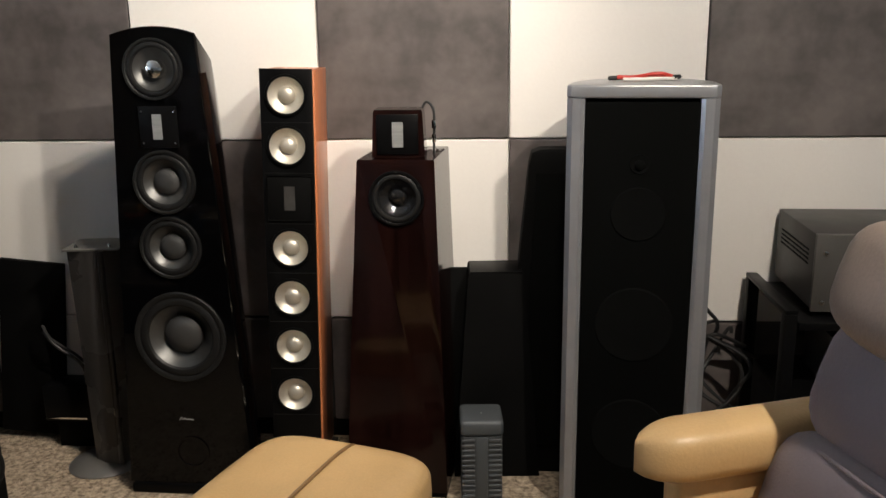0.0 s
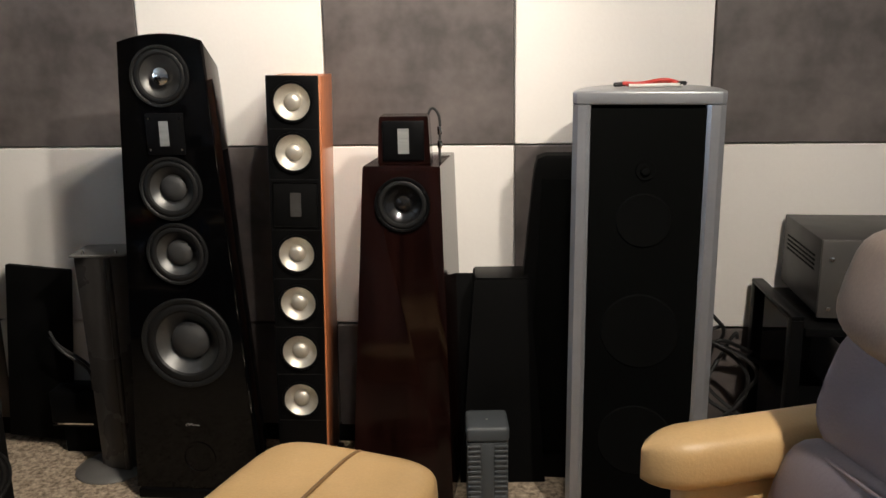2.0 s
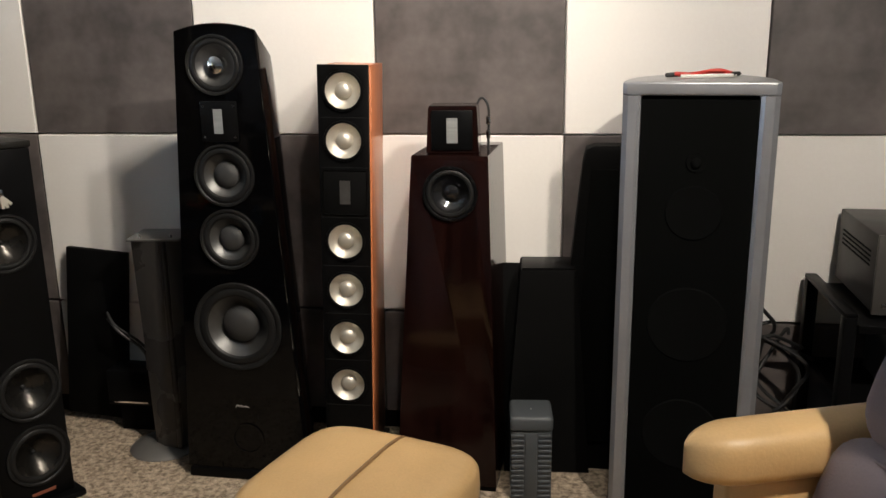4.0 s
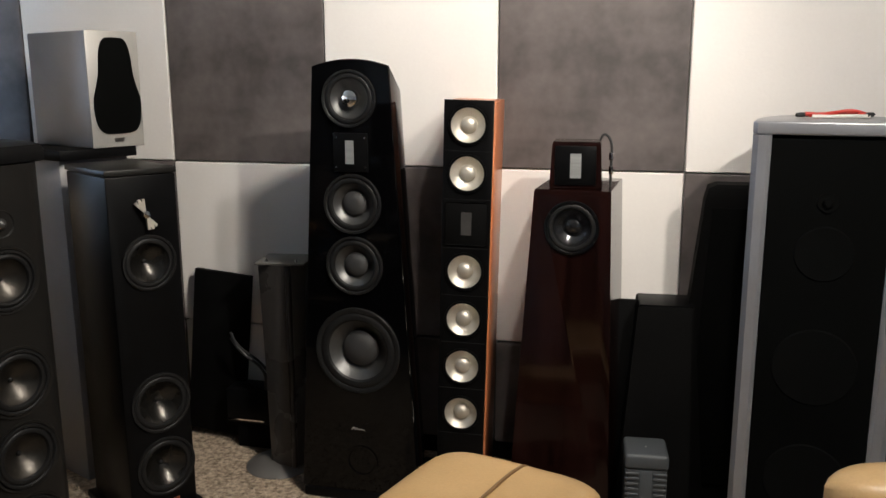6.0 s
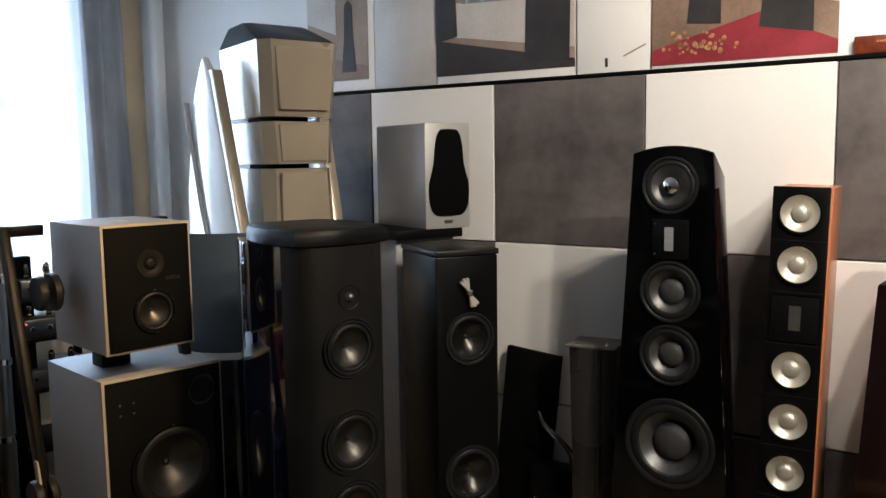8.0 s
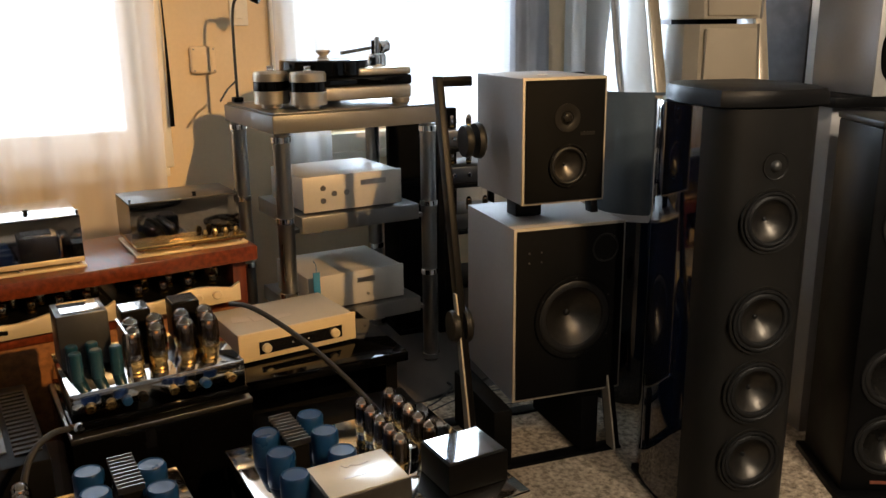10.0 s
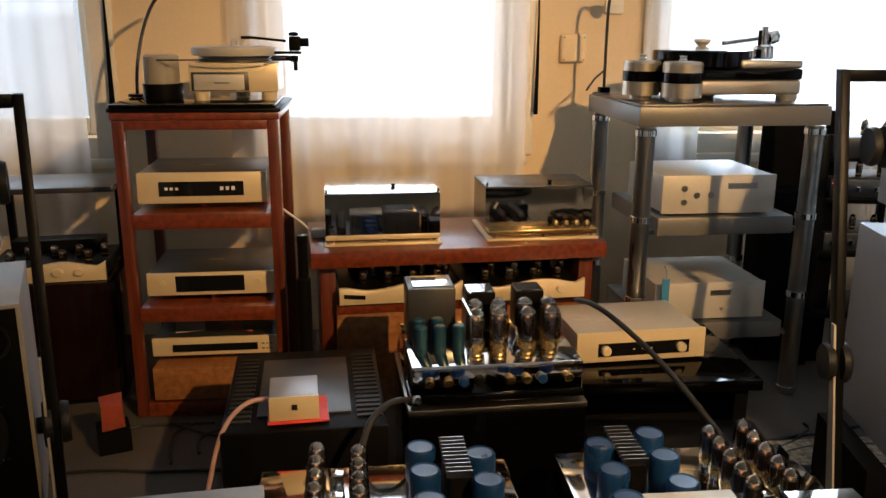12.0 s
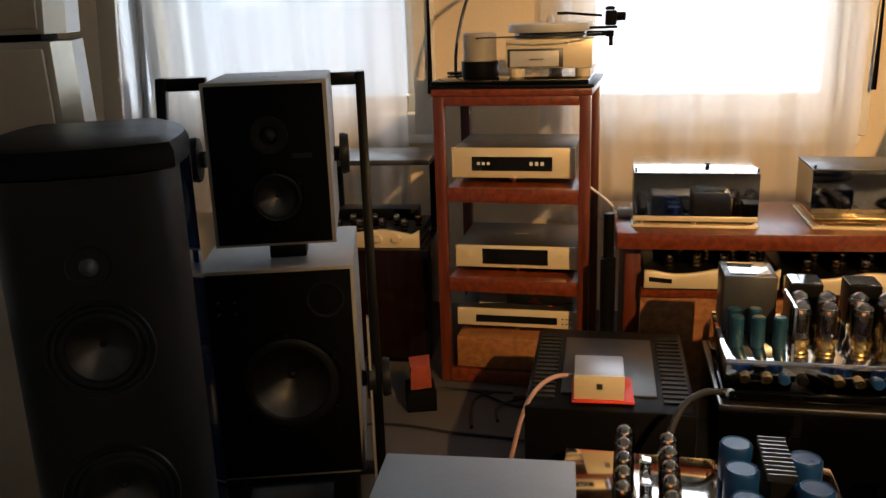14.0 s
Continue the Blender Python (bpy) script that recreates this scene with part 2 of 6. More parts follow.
def lathe(profile, seg=32, m=None, bm=None):
    """Turns (radius, height) pairs round z; a radius of 0 closes the end."""
    b = bmesh.new()
    rings = []
    for r, z in profile:
        if r < 1e-6:
            rings.append([b.verts.new((0, 0, z))])
        else:
            rings.append([b.verts.new((r * math.cos(2 * math.pi * k / seg), r * math.sin(2 * math.pi * k / seg), z)) for k in range(seg)])
    for a, c in zip(rings, rings[1:]):
        for k in range(seg):
            q = [a[k % len(a)], a[(k + 1) % len(a)], c[(k + 1) % len(c)], c[k % len(c)]]
            u = list(dict.fromkeys(q))
            if len(u) > 2:
                b.faces.new(u)
    bmesh.ops.recalc_face_normals(b, faces=b.faces[:])
    if m is not None:
        bmesh.ops.transform(b, matrix=m, verts=b.verts)
    return merge(bm, b)


def loft(rings, bm=None, caps=True):
    """Skins closed rings of equal count, in order."""
    b = bmesh.new()
    vs = [[b.verts.new(p) for p in ring] for ring in rings]
    n = len(vs[0])
    for a, c in zip(vs, vs[1:]):
        for k in range(n):
            b.faces.new([a[k], a[(k + 1) % n], c[(k + 1) % n], c[k]])
    if caps:
        b.faces.new(vs[0][::-1])
        b.faces.new(vs[-1])
    bmesh.ops.recalc_face_normals(b, faces=b.faces[:])
    return merge(bm, b)


def prism(outline, d0, d1, axis="y", bev=0.0, bm=None):
    """An outline of two coordinates pushed along an axis from d0 to d1."""
    place = {"y": lambda p, d: (p[0], d, p[1]), "z": lambda p, d: (p[0], p[1], d), "x": lambda p, d: (d, p[0], p[1])}[axis]
    b = loft([[place(p, d0) for p in outline], [place(p, d1) for p in outline]])
    if bev:
        bmesh.ops.bevel(b, geom=b.edges[:], offset=bev, segments=2, affect="EDGES", profile=0.5)
    return merge(bm, b)


def tube(points, r, seg=8, bm=None, smooth=3):
    """A round bar or cable along a line of points, rounded at its bends."""
    pts = [Vector(p) for p in points]
    for _ in range(smooth):
        out = [pts[0]]
        for a, c in zip(pts, pts[1:]):
            out += [a.lerp(c, 0.25), a.lerp(c, 0.75)]
        pts = out + [pts[-1]]
    rings, up = [], None
    for k, p in enumerate(pts):
        way = (pts[min(k + 1, len(pts) - 1)] - pts[max(k - 1, 0)]).normalized()
        if up is None:
            up = way.orthogonal().normalized()
        up = (up - way * up.dot(way)).normalized()
        side = way.cross(up)
        rings.append([p + r * (math.cos(2 * math.pi * j / seg) * up + math.sin(2 * math.pi * j / seg) * side) for j in range(seg)])
    return loft(rings, bm)


def rod(p, q, r, seg=16, bm=None):
    return tube([p, q], r, seg, bm, smooth=0)


def soft(rings_fn, nu, nv, bm=None):
    """A closed skin from fn(u, v), u round from 0 to 1, v along from 0 to 1."""
    return loft([[rings_fn(k / nu, j / nv) for k in range(nu)] for j in range(nv + 1)], bm)


def link(name, bm, mat, matrix=None):
    for f in bm.faces:
        f.smooth = True
    for e in bm.edges:
        if len(e.link_faces) == 2 and e.calc_face_angle(0) > 0.62:
            e.smooth = False
    me = bpy.data.meshes.new(name)
    bm.to_mesh(me)
    bm.free()
    me.materials.append(mat)
    ob = new(name, me)
    if matrix is not None:
        ob.matrix_world = matrix
    return ob


def part(name, bm, mat, parent, label=""):
    ob = link(name, bm, mat)
    ob.parent = parent
    return tagged(ob, label)


def thing(name, x, y, z, rz, label, category, group=""):
    ob = new(name)
    ob.empty_display_size = 0.05
    ob.matrix_world = pose(x, y, z, 0, 0, rz)
    return tagged(ob, label, category, group)


def single(name, bm, mat, label, category, m=None, group="", kind=""):
    return tagged(link(name, bm, mat, m), label, category, group, kind)


def front(x, y, z):
    """Places a lathe so that its height points to the front, which is local -y."""
    return Matrix.Translation((x, y, z)) @ Matrix.Rotation(radians(90), 4, "X")


sb = lathe([(0.0032, 0.0), (0.0032, 0.0030), (0.0015, 0.0036), (0, 0.0034)], 8)
SCREW = bpy.data.meshes.new("screw")
sb.to_mesh(SCREW)
sb.free()
SCREW.materials.append(CHARCOAL)


def driver(owner, x, y, z, r, cone, style="cap", rim=RUBBER, name="driver"):
    """A loudspeaker driver in a front at depth y: ring, surround, cone and its middle."""
    m = front(x, y, z)
    d = part(name, lathe([(r, -0.002), (r, 0.004), (r * 0.985, 0.006), (r * 0.92, 0.006), (r * 0.885, 0.003), (r * 0.885, -0.004)], 48, m), rim, owner)
    part("surround", lathe([(r * 0.90, 0.003), (r * 0.885, 0.005), (r * 0.87, 0.002)] if style == "full" else [(r * 0.89, 0.000), (r * 0.85, 0.004), (r * 0.79, 0.0055), (r * 0.73, 0.004), (r * 0.69, -0.002)], 48, m), RUBBER, d)
    depth = r * 0.34
    if style == "full":
        part("cone", lathe([(r * 0.885, 0.002), (r * 0.86, 0.0), (r * 0.62, -depth * 0.60), (r * 0.40, -depth * 0.92), (r * 0.05, -depth)], 48, m), cone, d)
        part("dust_cap", lathe([(r * 0.43, -depth * 0.88), (r * 0.41, -depth * 0.55), (r * 0.30, -depth * 0.22), (r * 0.15, -depth * 0.06), (0, -depth * 0.02)], 32, m), cone, d)
        return d
    part("cone", lathe([(r * 0.70, -0.001), (r * 0.68, -0.004), (r * 0.52, -depth * 0.55), (r * 0.32, -depth), (r * 0.05, -depth * (1.3 if style == "deep" else 1))], 48, m), cone, d)
    if style == "cap":
        part("dust_cap", lathe([(r * 0.36, -depth), (r * 0.34, -depth * 0.72), (r * 0.25, -depth * 0.42), (r * 0.12, -depth * 0.30), (0, -depth * 0.27)], 32, m), cone, d)
    elif style == "shallow":
        part("dust_cap", lathe([(r * 0.30, -depth * 0.98), (r * 0.27, -depth * 0.72), (r * 0.16, -depth * 0.55), (0, -depth * 0.48)], 32, m), cone, d)
    elif style == "wide_cap":
        part("dust_cap", lathe([(r * 0.42, -depth * 0.80), (r * 0.41, -depth * 0.52), (r * 0.33, -depth * 0.30), (r * 0.17, -depth * 0.16), (0, -depth * 0.12)], 32, m), DARK_DOME, d, "dark domed dust cap")
    elif style == "deep":
        part("cone_tip", lathe([(r * 0.075, -depth * 1.32), (r * 0.07, -depth * 1.10), (r * 0.04, -depth * 1.04), (0, -depth * 1.02)], 20, m), RUBBER, d)
    elif style == "plug":
        part("phase_plug", lathe([(r * 0.20, -depth), (r * 0.20, -depth * 0.35), (r * 0.15, 0.0), (r * 0.07, r * 0.06), (0, r * 0.075)], 32, m), CHROME if cone is GREY_CONE else cone, d)
    elif style == "ball":
        part("phase_plug", lathe([(r * 0.25, -depth), (r * 0.31, -depth * 0.45), (r * 0.28, -depth * 0.05), (r * 0.17, r * 0.06), (0, r * 0.10)], 32, m), CHROME, d, "polished phase plug")
    for k in range(6):
        a = math.pi * (k + 0.5) / 3
        s = new("screw", SCREW)
        s.parent, s.matrix_local = d, front(x + r * 0.945 * math.cos(a), y - 0.0045, z + r * 0.945 * math.sin(a))
    return d


def hollow(bm, holes):
    """Bores round pockets into a front: rows of x, z, radius, from y, to y."""
    cut = bmesh.new()
    for x, z, r, y0, y1 in holes:
        m = Matrix.Translation((x, 0, z)) @ Matrix.Rotation(radians(90), 4, "X")
        cut = lathe([(0, -y1), (r, -y1), (r, -y0), (0, -y0)], 40, m, cut)
    made = []
    for b in (bm, cut):
        me = bpy.data.meshes.new("tmp")
        b.to_mesh(me)
        b.free()
        made.append(new("tmp", me))
    mod = made[0].modifiers.new("bore", "BOOLEAN")
    mod.operation, mod.solver, mod.object = "DIFFERENCE", "EXACT", made[1]
    deps = bpy.context.evaluated_depsgraph_get()
    deps.update()
    out = bmesh.new()
    out.from_object(made[0], deps)
    for o in made:
        me = o.data
        bpy.data.objects.remove(o)
        bpy.data.meshes.remove(me)
    return out


def bars(owner, x, y, z, width, height, mat, count=1, gap=0.3, name="lettering"):
    """Marks too small to read: short plain bars on a front."""
    b = bmesh.new()
    w = width / count
    for k in range(count):
        x0 = x - width / 2 + k * w
        b = box(x0, x0 + w * (1 - gap), y - 0.0015, y, z - height / 2, z + height / 2, bm=b)
    return part(name, b, mat, owner)


# ---- the room ----
W = 2.75          # front of the wall panels
XW = -3.75        # inner face of the window wall
XE, YS, H = 3.2, -3.6, 2.65

floor = single("floor", box(XW - 0.3, XE + 0.2, YS - 0.2, W + 0.3, -0.12, 0.0), LINO, "dark worn floor covering under the equipment", "floor", kind="structure")
carpet_bm = bmesh.new()
carpet_bm = prism([(-2.55, 1.20), (-2.25, 0.95), (XE, 0.95), (XE, W + 0.02), (-2.55, W + 0.02)], 0.001, 0.010, "z", bm=carpet_bm)
carpet_bm = prism([(-0.95, YS), (XE, YS), (XE, 0.946), (-0.95, 0.946)], 0.001, 0.010, "z", bm=carpet_bm)
single("carpet", carpet_bm, CARPET, "beige flecked loop-pile carpet", "carpet", kind="structure")

# tufts where the pile is seen close, beside the tall black speaker
rng = random.Random(4)
verts, faces = [], []
for k in range(5200):
    x, y, s = rng.uniform(-1.75, -0.4), rng.uniform(1.75, 2.72), rng.uniform(0.004, 0.008)
    a, n = rng.uniform(0, 6.28), len(verts)
    c, d = math.cos(a) * s, math.sin(a) * s
    verts += [(x - c, y - d, 0.009), (x + d, y - c, 0.009), (x + c, y + d, 0.009), (x - d, y + c, 0.009), (x, y, 0.009 + s * 0.8)]
    faces += [(n, n + 1, n + 4), (n + 1, n + 2, n + 4), (n + 2, n + 3, n + 4), (n + 3, n, n + 4)]
me = bpy.data.meshes.new("carpet_tufts")
me.from_pydata(verts, [], faces)
me.materials.append(CARPET)
tagged(new("carpet_tufts", me), "raised loops of the beige carpet", "carpet", kind="stuff")

ceiling = single("ceiling", box(XW - 0.3, XE + 0.2, YS - 0.2, W + 0.3, H, H + 0.12), CEILING, "plain painted ceiling", "ceiling", kind="structure")
wall_north = single("wall_north", box(XW - 0.3, XE + 0.2, W + 0.035, W + 0.25, 0, H), WALL_WHITE, "painted wall behind square acoustic panels", "wall", kind="structure")
single("wall_east", box(XE, XE + 0.2, YS, W + 0.035, 0, H), WALL_WHITE, "white painted wall", "wall", kind="structure")
single("wall_south", box(XW - 0.3, XE, YS - 0.2, YS, 0, H), WALL_WHITE, "white painted wall", "wall", kind="structure")

# window wall with three openings
wb = bmesh.new()
edges = [YS] + [v for y0, y1, _, _ in WINDOWS for v in (y0, y1)] + [W + 0.035]
for a, c in zip(edges[0::2], edges[1::2]):
    wb = box(XW - 0.22, XW, a, c, 0, H, bm=wb)
for y0, y1, z0, z1 in WINDOWS:
    wb = box(XW - 0.22, XW, y0, y1, 0, z0, bm=wb)
    wb = box(XW - 0.22, XW, y0, y1, z1, H, bm=wb)
single("wall_west", wb, WALL_CREAM, "cream wall with three tall windows", "wall", kind="structure")

for k, (y0, y1, z0, z1) in enumerate(WINDOWS):
    win = thing(f"window_{k + 1}", XW, (y0 + y1) / 2, z0, 90, "tall white-framed window in bright daylight", "window")
    win["kind"] = "structure"
    hw, hh = (y1 - y0) / 2, z1 - z0
    f = bmesh.new()
    for x0, x1, a, c in ((-hw, -hw + 0.06, 0, hh), (hw - 0.06, hw, 0, hh), (-hw + 0.06, hw - 0.06, 0, 0.07), (-hw + 0.06, hw - 0.06, hh - 0.06, hh)):
        f = box(x0, x1, 0.10, 0.16, a, c, 0.004, bm=f)
    part("window_frame", f, WHITE_TRIM, win)
    part("pane", box(-hw + 0.05, hw - 0.05, 0.128, 0.132, 0.06, hh - 0.05), PANE, win).visible_shadow = False
    part("window_sill", box(-hw - 0.08, hw + 0.08, -0.024, 0.10, -0.125, -0.085, 0.006), WHITE_TRIM, win)
    part("apron", box(-hw, hw, -0.012, 0.0, -0.085, 0.0, 0.003), WHITE_TRIM, win)
    part("casing", box(-hw - 0.10, -hw, -0.022, 0.0, -0.085, hh + 0.08, 0.005), WHITE_TRIM, win)
    part("casing", box(hw, hw + 0.10, -0.022, 0.0, -0.085, hh + 0.08, 0.005), WHITE_TRIM, win)
    part("casing", box(-hw, hw, -0.022, 0.0, hh, hh + 0.08, 0.005), WHITE_TRIM, win)


def curtain(name, y0, y1, z0, z1, x, waves, depth, mat, label, seed):
    r = random.Random(seed)
    n, rows = int((y1 - y0) * 130), 14
    ph = [r.uniform(0, 6.28) for _ in range(3)]
    b = bmesh.new()
    grid = []
    for j in range(rows + 1):
        v = j / rows
        row = []
        for i in range(n + 1):
            u = i / n
            s = u * waves * 6.283
            w = math.sin(s + ph[0] + 0.7 * math.sin(s * 0.31 + ph[1])) + 0.4 * math.sin(2.3 * s + ph[2] + 1.5 * v)
            row.append(b.verts.new((x + depth * w * (0.65 + 0.35 * (1 - v)), y0 + (y1 - y0) * u + 0.012 * math.sin(s * 0.5 + 3 * v), z0 + (z1 - z0) * v)))
        grid.append(row)
    for p, q in zip(grid, grid[1:]):
        for i in range(n):
            b.faces.new([p[i], p[i + 1], q[i + 1], q[i]])
    return single(name, b, mat, label, "curtain", group="window curtains")


for y0, y1, seed in ((-2.55, -1.13, 3), (-0.56, 0.66, 5), (1.14, 1.42, 8), (1.98, 2.50, 11)):
    curtain("sheer_curtain", y0, y1, 0.42, 2.42, XW + 0.075, (y1 - y0) * 4.6, 0.022, VOILE, "sheer white voile curtain hanging before a window", seed)
curtain("side_drape", 2.36, 2.62, 0.05, 2.45, XW + 0.10, 2.5, 0.025, DRAPE, "grey drape gathered in the room corner", 21)
for y in (-1.02, 0.70):
    curtain("blind_edge", y - 0.009, y + 0.009, 0.95, 2.40, XW + 0.05, 1, 0.004, MATT_BLACK, "narrow dark curtain strip beside a window", 31)

bd = single("backdrop", box(-9.0, -8.9, -9, 10, -2, 7), BACKDROP, "bright overcast daylight outside", "sky", kind="structure")
house = thing("house_across", -8.4, 4.6, -1.5, 90, "pale house front outside, daylight and haze put into its glow", "house")
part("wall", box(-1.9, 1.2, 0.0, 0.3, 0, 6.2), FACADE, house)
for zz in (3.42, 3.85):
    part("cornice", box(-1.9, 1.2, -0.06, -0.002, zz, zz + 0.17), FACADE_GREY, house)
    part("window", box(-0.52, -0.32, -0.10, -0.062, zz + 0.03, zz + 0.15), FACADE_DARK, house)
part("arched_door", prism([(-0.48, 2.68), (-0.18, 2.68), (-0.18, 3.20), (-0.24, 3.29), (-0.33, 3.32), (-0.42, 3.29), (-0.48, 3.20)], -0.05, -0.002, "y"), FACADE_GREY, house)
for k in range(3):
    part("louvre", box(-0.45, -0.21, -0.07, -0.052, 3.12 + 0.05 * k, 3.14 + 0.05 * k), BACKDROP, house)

# dim glowing front added to keep the curtained window from blowing out
grey_house = thing("added_grey_house", -8.4, -3.7, -1.5, 90, "grey house front added behind the sheer curtain, haze put into its glow", "house")
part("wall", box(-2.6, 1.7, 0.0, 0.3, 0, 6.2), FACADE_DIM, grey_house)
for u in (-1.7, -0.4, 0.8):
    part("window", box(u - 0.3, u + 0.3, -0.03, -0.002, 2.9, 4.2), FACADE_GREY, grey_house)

pipe = single("heating_pipe", rod((-3.52, 2.70, 0.0), (-3.52, 2.70, H), 0.035, 20), WALL_WHITE, "white painted vertical heating pipe in the corner", "pipe")
sw = thing("junction_box", XW, 0.86, 1.22, 90, "cream wall junction box with rounded corners", "junction box")
part("cover", box(-0.055, 0.055, -0.032, 0, -0.058, 0.058, 0.012, 3), WALL_CREAM, sw)
for u in (-0.042, 0.042):
    for w_ in (-0.045, 0.045):
        part("screw", lathe([(0.004, 0), (0.004, 0.002), (0, 0.003)], 10, front(u, -0.032, w_)), STEEL, sw)
sk = thing("wall_socket", XW, 1.03, 1.42, 90, "small white wall switch", "switch")
part("plate", box(-0.04, 0.04, -0.014, 0, -0.06, 0.06, 0.006), WHITE_TRIM, sk)
part("rocker", box(-0.018, 0.018, -0.019, -0.0142, -0.03, 0.03, 0.003), WHITE_TRIM, sk)

# square acoustic panels in a chequer, each a slab of its own
S, X0 = 0.6, -2.8
slab = {}
for dark in (0, 1):
    for low in (0, 1):
        h = 0.37 if low else S
        me = bpy.data.meshes.new("panel")
        b = box(0.002, S - 0.002, 0, 0.036, 0.002, h - 0.002, 0.003, 1)
        b.to_mesh(me)
        b.free()
        me.materials.append(DARK_PANEL if dark else WHITE_PANEL)
        slab[dark, low] = me
for i in range(9):
    for z, low, flip in ((1.05, 0, 0), (0.45, 0, 1), (0.076, 1, 0)):
        dark = (i + flip) % 2 == 0
        if low:
            dark = i not in (2, 5)
        ob = new("panel", slab[int(dark), low])
        ob.location = (X0 + S * i, W + 0.002 * ((i * 7 + flip) % 3 - 1), z)
        ob.parent = wall_north
single("baseboard", box(-3.4, XE, W + 0.012, W + 0.035, 0.0, 0.075, 0.004), MATT_BLACK, "dark baseboard", "baseboard", kind="structure")
# solid black strip drawn for the shadow line above the panels
shade_strip = single("trim", box(-2.8, 2.6, W + 0.0, W + 0.035, 1.652, 1.664, 0.002), MATT_BLACK, "thin black strip standing in for the shadow gap above the panels", "trim", kind="structure")


# ---- loudspeakers along the panelled wall ----
def arch(w, h0, h1, n=10):
    """The top edge of a front: from one shoulder over a shallow arch to the other."""
    return [(w * (2 * k / n - 1), h0 + (h1 - h0) * (1 - (2 * k / n - 1) ** 2)) for k in range(n + 1)]


def black_tower():
    t = thing("tower_loudspeaker", -0.764, 2.349, 0, -1, "tall glossy black tapering tower loudspeaker with five drivers", "loudspeaker")
    rows = ((-0.004, 1.289, 0.084), (0.0, 0.978, 0.091), (0.001, 0.789, 0.091), (0.005, 0.519, 0.138))
    low, top = 0.196, 0.117
    rings = []
    for y, s, dz in ((0.0, 1.0, 0), (0.006, 1.012, 0.002), (0.14, 0.93, -0.07), (0.25, 0.68, -0.18), (0.32, 0.36, -0.28)):
        up = arch(top * s, 1.381 + dz, 1.401 + dz)
        lo = [(low * s, 0.045), (-low * s, 0.045)]
        rings.append([(p[0], y, p[1]) for p in up + lo])
    part("cabinet", hollow(loft(rings), [(x, z, r * 0.885, -0.05, 0.06) for x, z, r in rows]), PIANO, t)
    part("plinth", box(-0.19, 0.19, -0.01, 0.30, 0.012, 0.043, 0.006), SATIN_BLACK, t)
    for u in (-0.16, 0.16):
        for v in (0.02, 0.26):
            part("foot", lathe([(0.012, 0), (0.018, 0.006), (0.018, 0.012), (0, 0.012)], 12, Matrix.Translation((u, v, 0.0))), CHROME, t)
    for k, (x, z, r) in enumerate(rows):
        driver(t, x, -0.002, z, r, GREY_CONE, "ball" if k == 0 else "wide_cap", name="woofer" if k == 3 else "driver")
    tw = part("ribbon_tweeter", box(-0.056, 0.053, -0.007, 0.004, 1.075, 1.190, 0.003), SATIN_BLACK, t)
    part("ribbon", box(-0.016, 0.010, -0.0095, -0.0072, 1.099, 1.168), RIBBON, tw, "silver foil ribbon")
    for u in (-0.045, 0.045):
        for w_ in (1.089, 1.176):
            part("screw", lathe([(0.003, 0), (0.003, 0.002), (0, 0.002)], 8, front(u, -0.007, w_)), CHROME, tw)
    part("port", lathe([(0.052, 0.001), (0.052, 0.004), (0.045, 0.004), (0.040, -0.004), (0.038, -0.06), (0, -0.06)], 32, front(0.010, 0, 0.150)), PIANO, t)
    b = tube([(-0.022, -0.002, 0.254), (-0.014, -0.002, 0.266), (-0.010, -0.002, 0.254), (-0.003, -0.002, 0.265), (0.0, -0.002, 0.255), (0.008, -0.002, 0.260), (0.022, -0.002, 0.256)], 0.0011, 6, smooth=2)
    part("badge", b, LETTER, t, "small silver script badge drawn as a squiggle")
    return t


black_tower()


def slim_tower():
    t = thing("slim_tower_loudspeaker", -0.468, 2.486, 0, 4.5, "slim cherry-veneered column loudspeaker with silver drivers", "loudspeaker")
    part("cabinet", hollow(box(-0.074, 0.080, 0.012, 0.27, 0.02, 1.278, 0.002), [(-0.002, z, 0.0513, -0.05, 0.05) for z in (1.206, 1.060, 0.754, 0.599, 0.443, 0.284)]), WOOD_ORANGE, t)
    zs = (1.206, 1.060, 0.754, 0.599, 0.443, 0.284)
    part("baffle", hollow(box(-0.077, 0.074, 0.0, 0.0118, 0.02, 1.281, 0.0015), [(-0.002, z, 0.0513, -0.05, 0.05) for z in zs]), SATIN_BLACK, t, "black front baffle")
    for z in zs:
        driver(t, -0.002, -0.001, z, 0.060, SILVER_CONE, "full", rim=SATIN_BLACK)
    m = part("ribbon_tweeter", box(-0.066, 0.066, -0.004, -0.0002, 0.838, 0.972, 0.006), MATT_BLACK, t)
    part("ribbon", box(-0.016, 0.016, -0.006, -0.0041, 0.870, 0.941), RIBBON_DIM, m)
    for z in (1.128, 0.980, 0.828, 0.676, 0.522, 0.368, 0.214):
        part("module_joint", box(-0.077, 0.074, -0.0012, 0.0, z - 0.001, z + 0.001), RUBBER, t)
    part("foot", box(-0.10, 0.10, 0.0, 0.24, 0.0, 0.02, 0.003), SATIN_BLACK, t)
    t.matrix_world = pose(-0.468, 2.486, 0.002, 0, 1.4, 4.5)


slim_tower()


